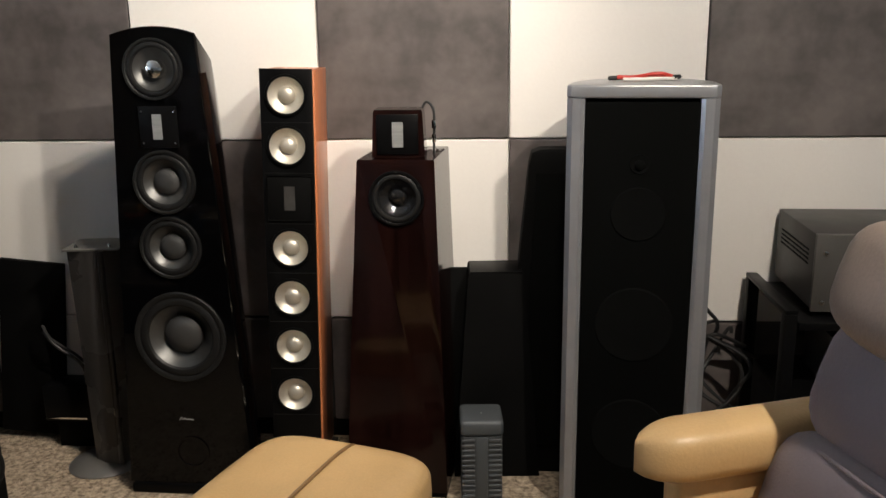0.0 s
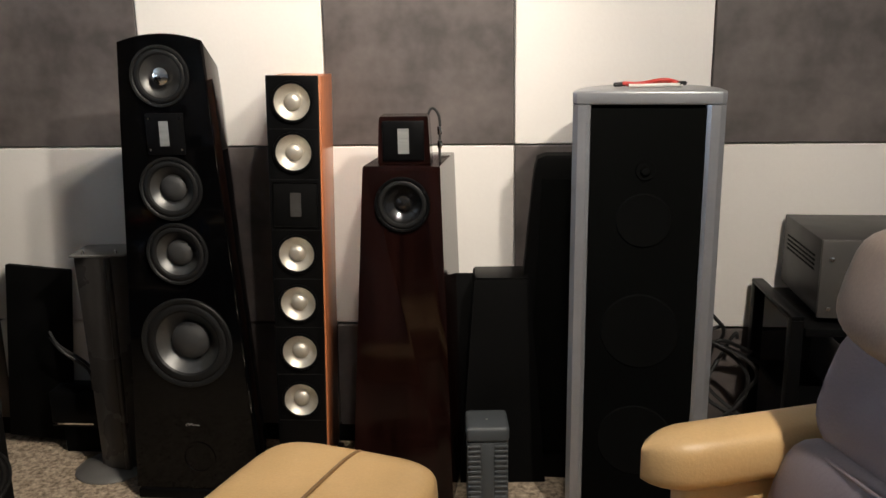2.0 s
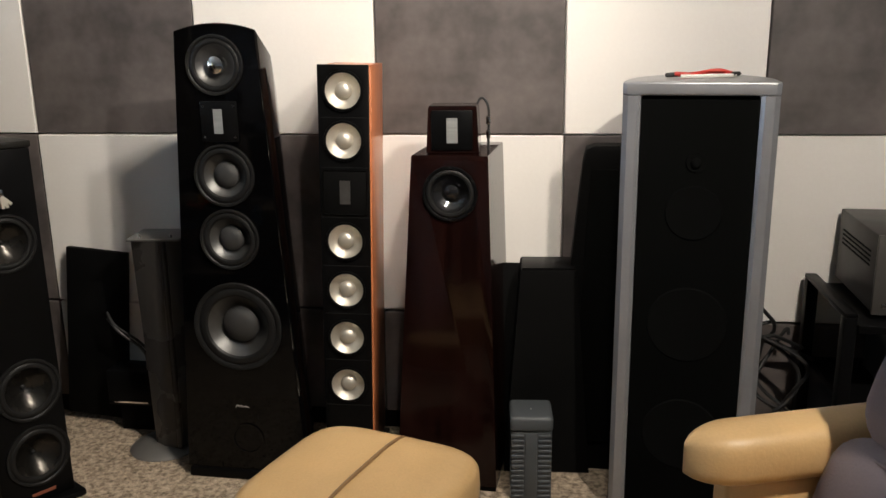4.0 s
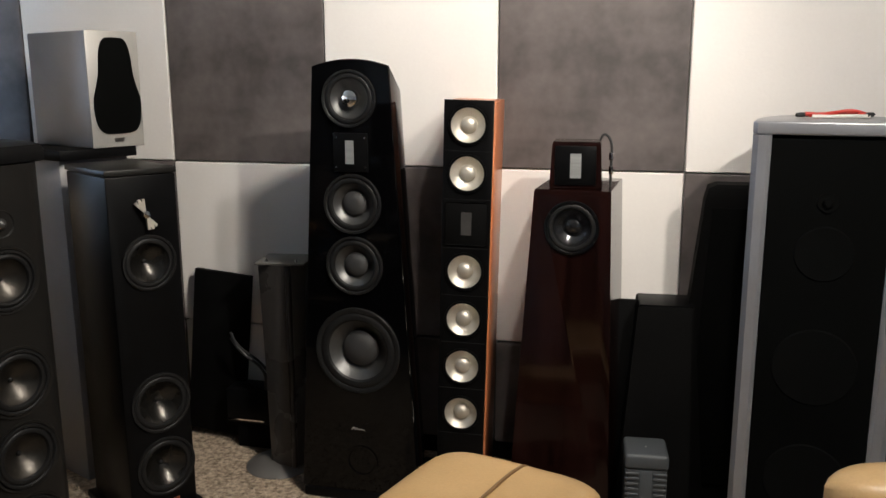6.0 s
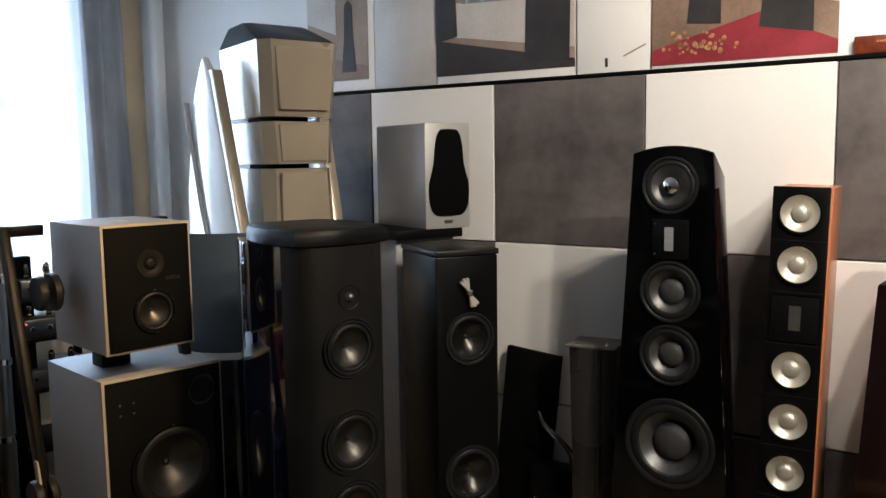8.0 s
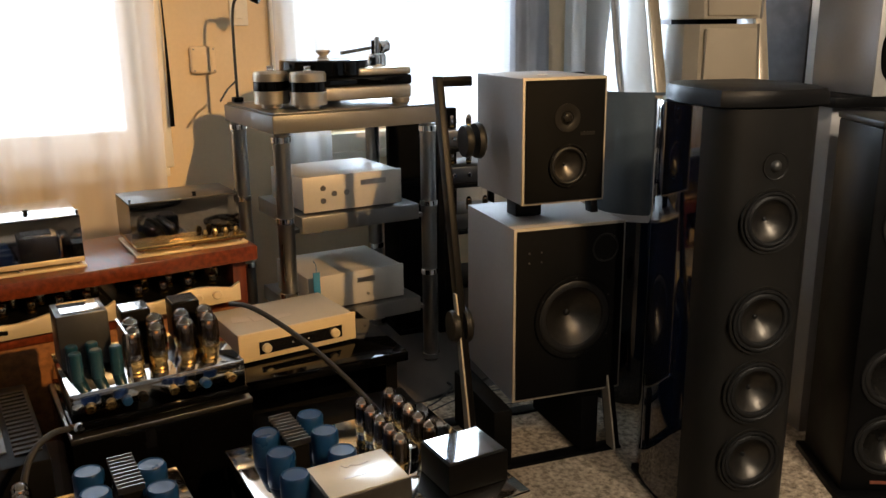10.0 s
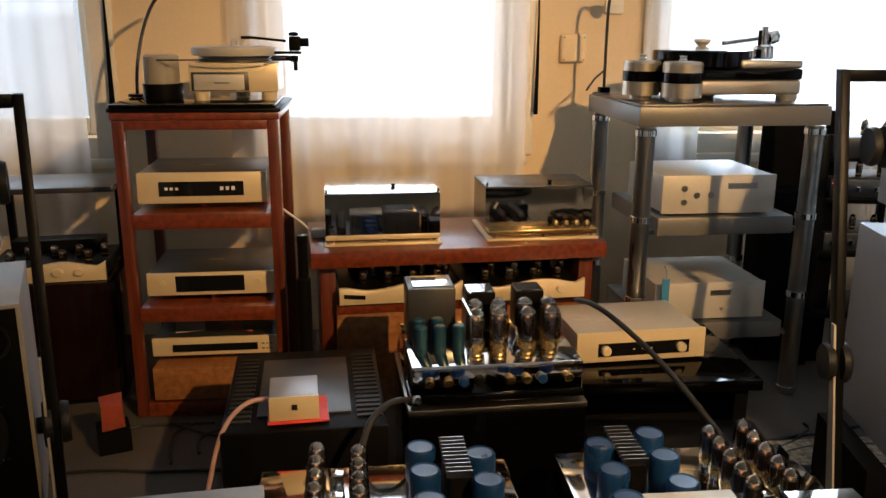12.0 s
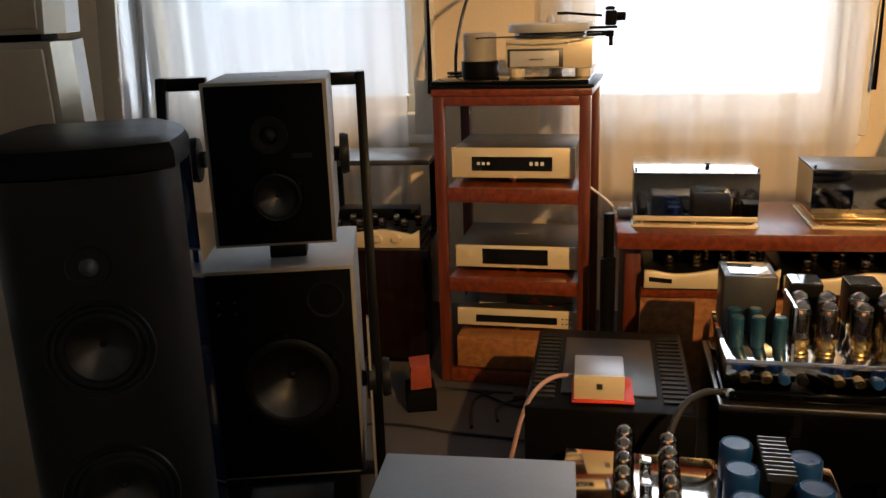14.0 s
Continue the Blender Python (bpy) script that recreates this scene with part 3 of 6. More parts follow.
def pyramid_tower():
    t = thing("wooden_tower_loudspeaker", -0.116, 2.390, 0, -3, "dark glossy macassar tower loudspeaker widening towards the floor", "loudspeaker")
    rings = []
    for z, w, y0, y1 in ((0.03, 0.154, -0.03, 0.345), (1.028, 0.110, 0.0, 0.325), (1.033, 0.108, 0.003, 0.322)):
        o = -0.016 * (1.033 - z)
        rings.append([(o - w, y0, z), (o + w, y0, z), (o + w, y1, z), (o - w, y1, z)])
    b = hollow(loft(rings), [(0.0, 0.926, 0.070, -0.05, 0.06)])
    part("cabinet", b, WOOD_DARK, t)
    part("plinth", box(-0.165, 0.135, -0.02, 0.335, 0.0, 0.028, 0.004), SATIN_BLACK, t)
    driver(t, 0.002, -0.006, 0.926, 0.079, GLOSS_CONE, "shallow", rim=SATIN_BLACK)
    p = thing("tweeter_pod", -0.111, 2.425, 1.035, 2.5, "small dark wooden ribbon tweeter pod standing on a tower loudspeaker", "tweeter")
    rings = []
    for z, w, y0, y1 in ((0.0, 0.075, 0, 0.13), (0.012, 0.0745, 0.0, 0.13), (0.125, 0.069, 0.004, 0.12), (0.133, 0.066, 0.008, 0.116)):
        rings.append([(-w, y0, z), (w, y0, z), (w, y1, z), (-w, y1, z)])
    part("pod_body", loft(rings), WOOD_DARK, p)
    f = part("faceplate", box(-0.060, 0.058, -0.006, 0.0015, 0.010, 0.122, 0.004), SATIN_BLACK, p, "black tweeter faceplate")
    part("ribbon", box(-0.016, 0.015, -0.009, -0.0062, 0.030, 0.100), RIBBON, f)
    part("cable", tube([(0.06, 0.10, 0.12), (0.075, 0.10, 0.155), (0.100, 0.09, 0.13), (0.098, 0.08, 0.06), (0.098, 0.07, -0.001)], 0.004, 8), BLACK_CABLE, p, "short black tweeter lead")
    for z in (0.075, 0.035):
        part("plug", lathe([(0.006, 0), (0.0065, 0.002), (0.0065, 0.022), (0, 0.024)], 12, Matrix.Translation((0.098, 0.077, z))), CHROME, p)


pyramid_tower()


def silver_tower():
    t = thing("silver_tower_loudspeaker", 0.536, 2.262, 0, -8, "broad silver-framed tower loudspeaker with black cloth grille and bowed back", "loudspeaker")
    hw = 0.191

    def plan(s=1.0, y0=0.0):
        pts = [(-hw * s, y0 + 0.012), (-hw * s + 0.012, y0), (hw * s - 0.012, y0), (hw * s, y0 + 0.012)]
        return pts + [(hw * s * math.cos(a), y0 + 0.03 + 0.36 * s * math.sin(a) ** 0.8) for a in [math.pi * k / 16 for k in range(1, 16)]]

    cap = prism(plan(), 1.205, 1.240, "z")
    bmesh.ops.bevel(cap, geom=[e for e in cap.edges if e.calc_face_angle(0) > 1.0], offset=0.006, segments=3, affect="EDGES", profile=0.5)
    part("top_cap", cap, SILVER_PAINT, t, "silver rounded top cap")
    body = prism([(x * 0.96, 0.055 + y * 0.9) for x, y in plan()], 0.03, 1.204, "z")
    part("cabinet", body, SATIN_BLACK, t)
    for s in (-1, 1):
        b = prism([(s * 0.144, 0.003), (s * 0.154, -0.006), (s * 0.176, -0.004), (s * 0.190, 0.012), (s * 0.190, 0.12), (s * 0.144, 0.12)], 0.02, 1.2045, "z")
        part("side_pillar", b, SILVER_PAINT, t, "silver edge pillar")
    part("grille", box(-0.143, 0.143, 0.004, 0.05, 0.05, 1.196, 0.004), CLOTH, t, "black cloth grille")
    # raised dim discs imitate the cones showing faintly through the cloth
    for z, r in ((1.038, 0.026), (0.905, 0.072), (0.600, 0.105), (0.28, 0.105)):
        part("cone_through_cloth", lathe([(r, 0.0), (r * 0.96, 0.003), (r * 0.8, 0.002), (r * 0.55, 0.0008), (r * 0.3, 0.0022), (0, 0.003)], 40, front(0.0, 0.003, z)), CONE_BEHIND_CLOTH, t)
    part("tweeter_dome", lathe([(0.013, 0.003), (0.010, 0.009), (0, 0.012)], 20, front(0.0, 0.002, 1.036)), CONE_BEHIND_CLOTH, t)
    part("plinth", box(-0.19, 0.19, 0.0, 0.38, 0.0, 0.019, 0.004), SATIN_BLACK, t)
    c = thing("jumper_cables", 0.565, 2.44, 1.240, 10, "short red and white jumper cables with plugs", "cable")
    part("red_lead", tube([(-0.075, 0, 0.012), (-0.03, -0.02, 0.010), (0.0, 0.01, 0.014), (0.05, 0.015, 0.016), (0.075, -0.01, 0.008)], 0.0055), RED, c, "red lead")
    part("red_lead", tube([(-0.06, 0.015, 0.008), (-0.01, 0.02, 0.010), (0.04, -0.005, 0.022), (0.085, 0.012, 0.010)], 0.0055), RED, c, "red lead")
    part("white_lead", tube([(-0.065, -0.02, 0.006), (-0.02, -0.03, 0.006), (0.03, -0.02, 0.007), (0.085, -0.015, 0.006)], 0.005), WHITE_CABLE, c, "white lead")
    for x, y, rz in ((-0.088, 0.0, 10), (-0.072, 0.018, -20), (0.095, 0.012, 0), (0.085, -0.012, 30)):
        part("plug", lathe([(0.005, -0.012), (0.006, -0.010), (0.006, 0.010), (0.003, 0.012), (0, 0.016)], 10, pose(x, y, 0.009, 0, 90, rz)), BLACK_CABLE, c)


silver_tower()


def vent_tower():
    t = thing("vented_mains_unit", 0.125, 2.335, 0.0, 5, "small blue-grey plastic column with slotted vents on the floor", "mains unit")
    t.scale = (1, 1, 0.93)
    b = prism([(-0.060, 0.0), (-0.052, -0.008), (0.052, -0.008), (0.060, 0.0), (0.060, 0.12), (-0.060, 0.12)], 0.010, 0.248, "z")
    part("body", b, VENT_GREY, t)
    cap = box(-0.063, 0.063, -0.011, 0.123, 0.249, 0.300, 0.012, 3)
    part("cap", cap, VENT_GREY, t)
    part("power_lamp", lathe([(0.002, 0), (0.002, 0.001), (0, 0.001)], 8, Matrix.Translation((0, 0.05, 0.3))), LETTER, t)
    k = 0
    for z in [0.022 + 0.0175 * i for i in range(13)]:
        for u0, u1 in ((-0.060, -0.022), (0.020, 0.059)):
            part("fin", box(u0, u1, -0.0125, -0.0078, z, z + 0.0095, 0.002, 1), VENT_GREY, t)
    part("spine", box(-0.018, 0.016, -0.0115, -0.0078, 0.012, 0.248, 0.002), VENT_GREY, t)


vent_tower()

# boards, stands and cabinets that lean or stand behind the row
tilt = Matrix.Translation((-1.42, 2.690, 0.01)) @ Matrix.Rotation(radians(-2.2), 4, "X") @ Matrix.Rotation(radians(5), 4, "Y")
single("leaning_board", box(-0.155, 0.070, -0.012, 0.012, 0.022, 0.640, 0.003), MATT_BLACK, "black board leaning against the panelled wall", "board", m=tilt)
tilt = Matrix.Translation((0.035, 2.60, 0.01)) @ Matrix.Rotation(radians(-4), 4, "X")
single("leaning_board", box(-0.06, 0.06, -0.010, 0.010, 0.0, 0.648, 0.003), MATT_BLACK, "narrow black board leaning behind a wooden tower loudspeaker", "board", m=tilt)

k = thing("grey_cabinet_column", 0.165, 2.53, 0.0, 4, "slim dark grey column cabinet behind the vented unit", "cabinet")
rings = [[(-w, y0, z), (w, y0, z), (w, 0.17, z), (-w, 0.17, z)] for z, w, y0 in ((0.0, 0.135, -0.03), (0.655, 0.085, 0.02), (0.662, 0.083, 0.022))]
part("body", loft(rings), MATT_BLACK, k)
part("lid", box(-0.080, 0.080, 0.026, 0.165, 0.6625, 0.667, 0.001), SATIN_BLACK, k)
k = thing("black_column_loudspeaker", 0.345, 2.60, 0.0, 0, "tapered black column loudspeaker half hidden behind a silver one", "loudspeaker")
rings = [[(-w - o, y0, z), (w, y0, z), (w, 0.12, z), (-w - o, 0.12, z)] for z, w, o, y0 in ((0.0, 0.11, 0.07, -0.06), (0.98, 0.085, 0.0, 0.02), (1.02, 0.075, 0.0, 0.03), (1.03, 0.05, 0.0, 0.04))]
part("cabinet", loft(rings), MATT_BLACK, k)
part("grille", prism([(-0.105, 0.10), (0.060, 0.10), (0.050, 0.96), (-0.062, 0.96)], -0.075, -0.064, "y", bev=0.003), CLOTH, k, "black cloth grille").matrix_local = Matrix.Translation((0, 0.004, 0)) @ Matrix.Rotation(radians(-4.7), 4, "X")

g = thing("speaker_stand", -1.086, 2.535, 0.0, 7, "dark grey loudspeaker stand with a flat top plate and rounded foot", "stand")
part("top_plate", box(-0.084, 0.084, -0.048, 0.105, 0.742, 0.749, 0.002), PLATFORM, g)
for u, v in ((-0.05, -0.02), (0.05, -0.02)):
    part("spike", lathe([(0.006, 0.7492), (0.005, 0.753), (0.001, 0.760), (0, 0.760)], 10, Matrix.Translation((u, v, 0))), CHROME, g)
rings = []
for z, w, y0 in ((0.03, 0.062, -0.055), (0.40, 0.070, -0.05), (0.741, 0.082, -0.045)):
    rings.append([(-w, y0 + 0.03, z), (-w * 0.35, y0, z), (w * 0.35, y0, z), (w, y0 + 0.03, z), (w, 0.10, z), (-w, 0.10, z)])
part("pillar", loft(rings), STAND_GREY, g)
part("pillar_rib", rod((0.03, -0.052, 0.03), (0.03, -0.044, 0.741), 0.010, 12), STAND_GREY, g)
part("foot_plate", lathe([(0.001, 0), (0.115, 0.0), (0.118, 0.006), (0.112, 0.012), (0.06, 0.028), (0, 0.03)], 40, Matrix.Translation((-0.04, 0.0, 0.008))), PLATFORM, g, "rounded grey metal foot")

g = thing("power_strip_box", -1.24, 2.66, 0.012, 0, "black mains box lying at the foot of the wall", "mains box")
part("body", box(-0.13, 0.09, -0.05, 0.06, 0.10, 0.23, 0.008), SATIN_BLACK, g)
part("support", box(-0.10, 0.07, -0.03, 0.05, 0.0, 0.099, 0.004), MATT_BLACK, g)
part("edge_strip", box(-0.125, 0.02, -0.053, -0.0505, 0.112, 0.118), CHROME, g)
single("mains_cable", tube([(-1.33, 2.60, 0.46), (-1.30, 2.58, 0.42), (-1.22, 2.60, 0.36), (-1.19, 2.62, 0.30), (-1.21, 2.64, 0.245)], 0.005), BLACK_CABLE, "black mains cable hanging by the wall", "cable")
single("mains_cable", tube([(-1.33, 2.60, 0.44), (-1.28, 2.57, 0.40), (-1.20, 2.60, 0.33), (-1.22, 2.63, 0.245)], 0.005), BLACK_CABLE, "black mains cable hanging by the wall", "cable")


# ---- loudspeakers on the corner side, turned towards the seat ----
def bow_tie_tower():
    t = thing("black_tower_loudspeaker", -1.319, 2.115, 0, 57.5, "plain black box tower loudspeaker with bow-tie tweeter and silver cones", "loudspeaker")
    part("cabinet", hollow(box(-0.105, 0.105, 0.0, 0.29, 0.03, 1.078, 0.006), [(0.006, 0.820, 0.083 * 0.885, -0.05, 0.06), (0.009, 0.384, 0.094 * 0.885, -0.05, 0.06), (0.011, 0.177, 0.094 * 0.885, -0.05, 0.06)]), SATIN_BLACK, t)
    part("top_plate", box(-0.108, 0.108, -0.004, 0.293, 1.079, 1.097, 0.004), CHARCOAL, t, "dark grey top plate")
    part("plinth", box(-0.125, 0.125, -0.03, 0.31, 0.0, 0.029, 0.005), SATIN_BLACK, t)
    tw = part("tweeter_ball", lathe([(0, -0.012), (0.010, -0.010), (0.014, 0), (0.010, 0.010), (0, 0.012)], 20, front(0.0, -0.014, 0.966)), CHROME, t, "bright metal tweeter ball")
    for s, tilt_a in ((1, -24), (-1, 156)):
        b = prism([(-0.004, 0.010), (0.004, 0.010), (0.016, 0.042), (0.009, 0.046), (0.006, 0.036), (0.003, 0.048), (-0.003, 0.048), (-0.006, 0.036), (-0.009, 0.046), (-0.016, 0.042)], -0.014, -0.004, "y")
        bmesh.ops.transform(b, matrix=Matrix.Translation((0, -0.006, 0.966)) @ Matrix.Rotation(radians(tilt_a), 4, "Y"), verts=b.verts)
        part("horn_vane", b, SILVER_CONE, t, "flared bright metal vane")
    driver(t, 0.006, -0.001, 0.820, 0.083, DARK_CONE, "deep")
    driver(t, 0.009, -0.001, 0.384, 0.094, DARK_CONE, "deep", name="woofer")
    driver(t, 0.011, -0.001, 0.177, 0.094, DARK_CONE, "deep", name="woofer")
    bars(t, 0.012, -0.001, 0.058, 0.07, 0.010, COPPER, 1, 0.0, "badge")


bow_tie_tower()


SILVER_FRONT = material("pale_silver_front", (0.40, 0.39, 0.36), 0.45, metal=0.3, vary=0.05)


def monitor():
    s = thing("monitor_stand", -1.66, 2.375, 0.0, 67, "grey cabinet-like stand with a black top under a monitor", "stand")
    part("column", box(-0.12, 0.12, 0.0, 0.33, 0.0, 1.095, 0.005), GREY_CABINET, s)
    part("top_board", box(-0.135, 0.135, -0.035, 0.35, 1.096, 1.128, 0.003), SATIN_BLACK, s, "black top board")
    t = thing("bookshelf_loudspeaker", -1.629, 2.436, 1.1285, 67.3, "silver bookshelf loudspeaker with a violin-shaped black grille", "loudspeaker")
    part("cabinet", box(-0.092, 0.092, -0.03, 0.31, 0.0, 0.368, 0.006), SILVER_PAINT, t)
    part("front_frame", box(-0.093, 0.093, -0.040, -0.0302, 0.0, 0.369, 0.004), SILVER_FRONT, t, "pale silver front")
    out = []
    n = 44
    for k in range(n):
        a = 2 * math.pi * k / n
        z = math.sin(a)
        w = 0.061 - 0.004 * z + 0.023 / (1 + math.exp(18 * (z + 0.02)))
        c = math.cos(a)
        out.append((0.003 + w * math.copysign(abs(c) ** 0.30, c) * (1 - 0.12 * abs(z) ** 6), 0.196 + 0.152 * math.copysign(abs(z) ** 0.75, z)))
    part("grille", prism(out, -0.047, -0.0402, "y", bev=0.002), CLOTH, t, "black violin-shaped cloth grille")
    part("badge", prism([(-0.016, 0.030), (0.016, 0.030), (0.019, 0.024), (0.014, 0.018), (-0.014, 0.018), (-0.019, 0.024)], -0.0425, -0.0402, "y"), STEEL, t)


monitor()


def bowed_tower(x, y, rz, label, dz=0.0):
    """A tall aluminium-fronted tower with deep blue lacquered flanks."""
    t = thing("blue_black_tower_loudspeaker", x, y, 0, rz, label, "loudspeaker", "pair of blue-black towers")
    hw, d = 0.140, 0.33

    def plan(s=1.0, g=0.0):
        pts = []
        for k in range(9):
            u = 2 * k / 8 - 1
            pts.append((hw * s * u, -g + 0.030 * u * u))
        for k in range(1, 9):
            v = k / 8
            pts.append((hw * s * (1 + 0.16 * math.sin(math.pi * v) - 0.18 * v ** 3), 0.030 + (d + g) * v))
        return pts + [(-px, py) for px, py in pts[:8:-1] if True][::1]

    flank = [p for p in plan()]
    part("cabinet", loft([[(px, py + 0.082, z) for px, py in flank] for z in (0.03, 1.152 + dz)]), NAVY, t)
    fr = [(hw * 1.0 * (2 * k / 20 - 1), 0.020 * (2 * k / 20 - 1) ** 2 + 0.050 * (2 * k / 20 - 1) ** 8) for k in range(21)] + [(hw * 1.04, 0.10), (-hw * 1.04, 0.10)]
    baffle = loft([[(px, py, z) for px, py in fr] for z in (0.03, 1.10 + dz, 1.152 + dz)])
    holes = [(0.0, z + dz, r * 0.885, -0.05, 0.070) for z, r in ((0.880, 0.074), (0.624, 0.082), (0.430, 0.082), (0.236, 0.082))]
    part("baffle", hollow(baffle, holes), CHARCOAL, t, "dark grey machined metal front")
    lid = loft([[(px * s, py * s + o, z + dz) for px, py in plan(1.0, 0.004)] for z, s, o in ((1.153, 0.985, 0.004), (1.157, 1.02, -0.003), (1.182, 1.02, -0.003), (1.195, 0.98, 0.004), (1.201, 0.86, 0.025))])
    part("lid", lid, SATIN_BLACK, t, "satin black domed lid")
    part("plinth", box(-0.15, 0.15, -0.02, 0.40, 0.0, 0.029, 0.006), SATIN_BLACK, t)
    tw = part("tweeter", lathe([(0.034, -0.001), (0.033, 0.002), (0.026, -0.004), (0.016, -0.007)], 32, front(0, 0.0, 1.016 + dz)), CHARCOAL, t)
    part("dome", lathe([(0.0165, -0.006), (0.0135, 0.003), (0.009, 0.009), (0.004, 0.0118), (0, 0.0125)], 24, front(0, 0.0, 1.016 + dz)), GREY_CONE, tw, "grey metal dome")
    for z, r, nm in ((0.880 + dz, 0.074, "driver"), (0.624 + dz, 0.082, "woofer"), (0.430 + dz, 0.082, "woofer"), (0.236 + dz, 0.082, "woofer")):
        part("driver_recess", lathe([(r * 1.12, 0.0), (r * 1.10, 0.004), (r * 1.03, 0.003), (r, -0.001)], 48, front(0, 0.0, z)), CHARCOAL, t)
        driver(t, 0.0, -0.001, z, r, CARBON_CONE, "deep", name=nm)
    return t


bowed_tower(-1.378, 1.632, 72, "tall tower loudspeaker with blue-black gloss flanks and dark metal front")
bowed_tower(-1.270, -0.935, 119, "tall dark tower loudspeaker standing in shade by the seat", -0.09)


def faceted_tower(x, y, rz, dz, label):
    """A stack of faceted champagne heads between two pearl-white wing panels."""
    t = thing("champagne_tower_loudspeaker", x, y, dz, rz, label, "loudspeaker", "pair of champagne towers")

    def head(z0, z1, w0, w1, y0, back, tilt):
        zs = ((z0, w0, 0.0), (z1, w1, tilt))
        rings = []
        for z, w, dy in zs:
            c = 0.035
            rings.append([(-w + c, y0 + dy, z), (w - c, y0 + dy, z), (w, y0 + dy + c * 1.2, z), (w * 0.86, y0 + back, z), (-w * 0.86, y0 + back, z), (-w, y0 + dy + c * 1.2, z)])
        return rings

    h = part("lower_head", loft(head(1.02, 1.345, 0.148, 0.140, 0.0, 0.36, 0.02)), CHAMPAGNE, t)
    part("front_panel", prism([(-0.098, 1.04), (0.098, 1.04), (0.092, 1.33), (-0.092, 1.33)], -0.008, 0.012, "y", bev=0.003), PANEL_BEIGE, h)
    h = part("middle_head", loft(head(1.362, 1.515, 0.136, 0.146, 0.0, 0.36, 0.004)), CHAMPAGNE, t)
    part("front_panel", prism([(-0.090, 1.372), (0.090, 1.372), (0.096, 1.505), (-0.096, 1.505)], -0.008, 0.006, "y", bev=0.003), PANEL_BEIGE, h)
    rings = head(1.532, 1.80, 0.146, 0.162, 0.0, 0.40, -0.02)
    h = part("top_head", loft(rings), CHAMPAGNE, t)
    part("front_panel", prism([(-0.098, 1.555), (0.098, 1.555), (0.112, 1.775), (-0.112, 1.775)], -0.024, -0.001, "y", bev=0.003), PANEL_BEIGE, h)
    part("crown", loft([[(px, py, 1.8005) for px, py, _ in rings[1]], [(px * 0.80, 0.27 + (py - 0.19) * 0.45, 1.880) for px, py, _ in rings[1]]]), SATIN_BLACK, h, "dark sloping top facet")
    part("lower_cabinet", loft([[(-w, y0, z), (w, y0, z), (w * 0.8, 0.50, z), (-w * 0.8, 0.50, z)] for z, w, y0 in ((0.05, 0.19, -0.04), (0.9, 0.175, -0.01), (1.005, 0.165, 0.01))]), CHAMPAGNE, t)
    # black block stands in for the shade in the gaps between the heads
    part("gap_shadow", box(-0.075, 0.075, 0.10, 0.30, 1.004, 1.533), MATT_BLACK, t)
    part("plinth", box(-0.21, 0.21, -0.05, 0.52, 0.0, 0.049, 0.006), SATIN_BLACK, t)
    for s in (-1, 1):
        out = [(0.06, 0.10), (0.50, 0.10), (0.54, 0.75), (0.52, 1.25), (0.45, 1.60), (0.36, 1.77), (0.30, 1.70), (0.14, 1.10)]
        wgt = part("wing", prism(out, s * 0.180, s * 0.210, "x", bev=0.008), PEARL, t, "pearl-white lacquered side wing")
        wgt.matrix_local = Matrix.Translation((s * 0.02, 0.10, 0)) @ Matrix.Rotation(radians(-6 * s), 4, "Z") @ Matrix.Translation((-s * 0.02 , -0.10, 0))
        edge = [(0.134, 1.10), (0.294, 1.70), (0.30, 1.712), (0.27, 1.712), (0.105, 1.10), (0.030, 0.12), (0.058, 0.10)]
        part("wing_edge", prism(edge, s * 0.175, s * 0.215, "x", bev=0.003), CHAMPAGNE, wgt, "champagne front edge")
        part("wing_groove", tube([(s * 0.213, 0.49, 1.60), (s * 0.214, 0.44, 1.35), (s * 0.214, 0.36, 1.05), (s * 0.214, 0.18, 0.75)], 0.010, 8), GREY_CABINET, wgt)
    return t


faceted_tower(-2.10, 2.235, 72, 0.0, "tall champagne and pearl-white loudspeaker with stacked faceted heads")
low = faceted_tower(-1.67, -1.39, 118, 0.0, "tall champagne loudspeaker with faceted heads, mostly out of the light")
low.scale = (1, 1, 0.93)


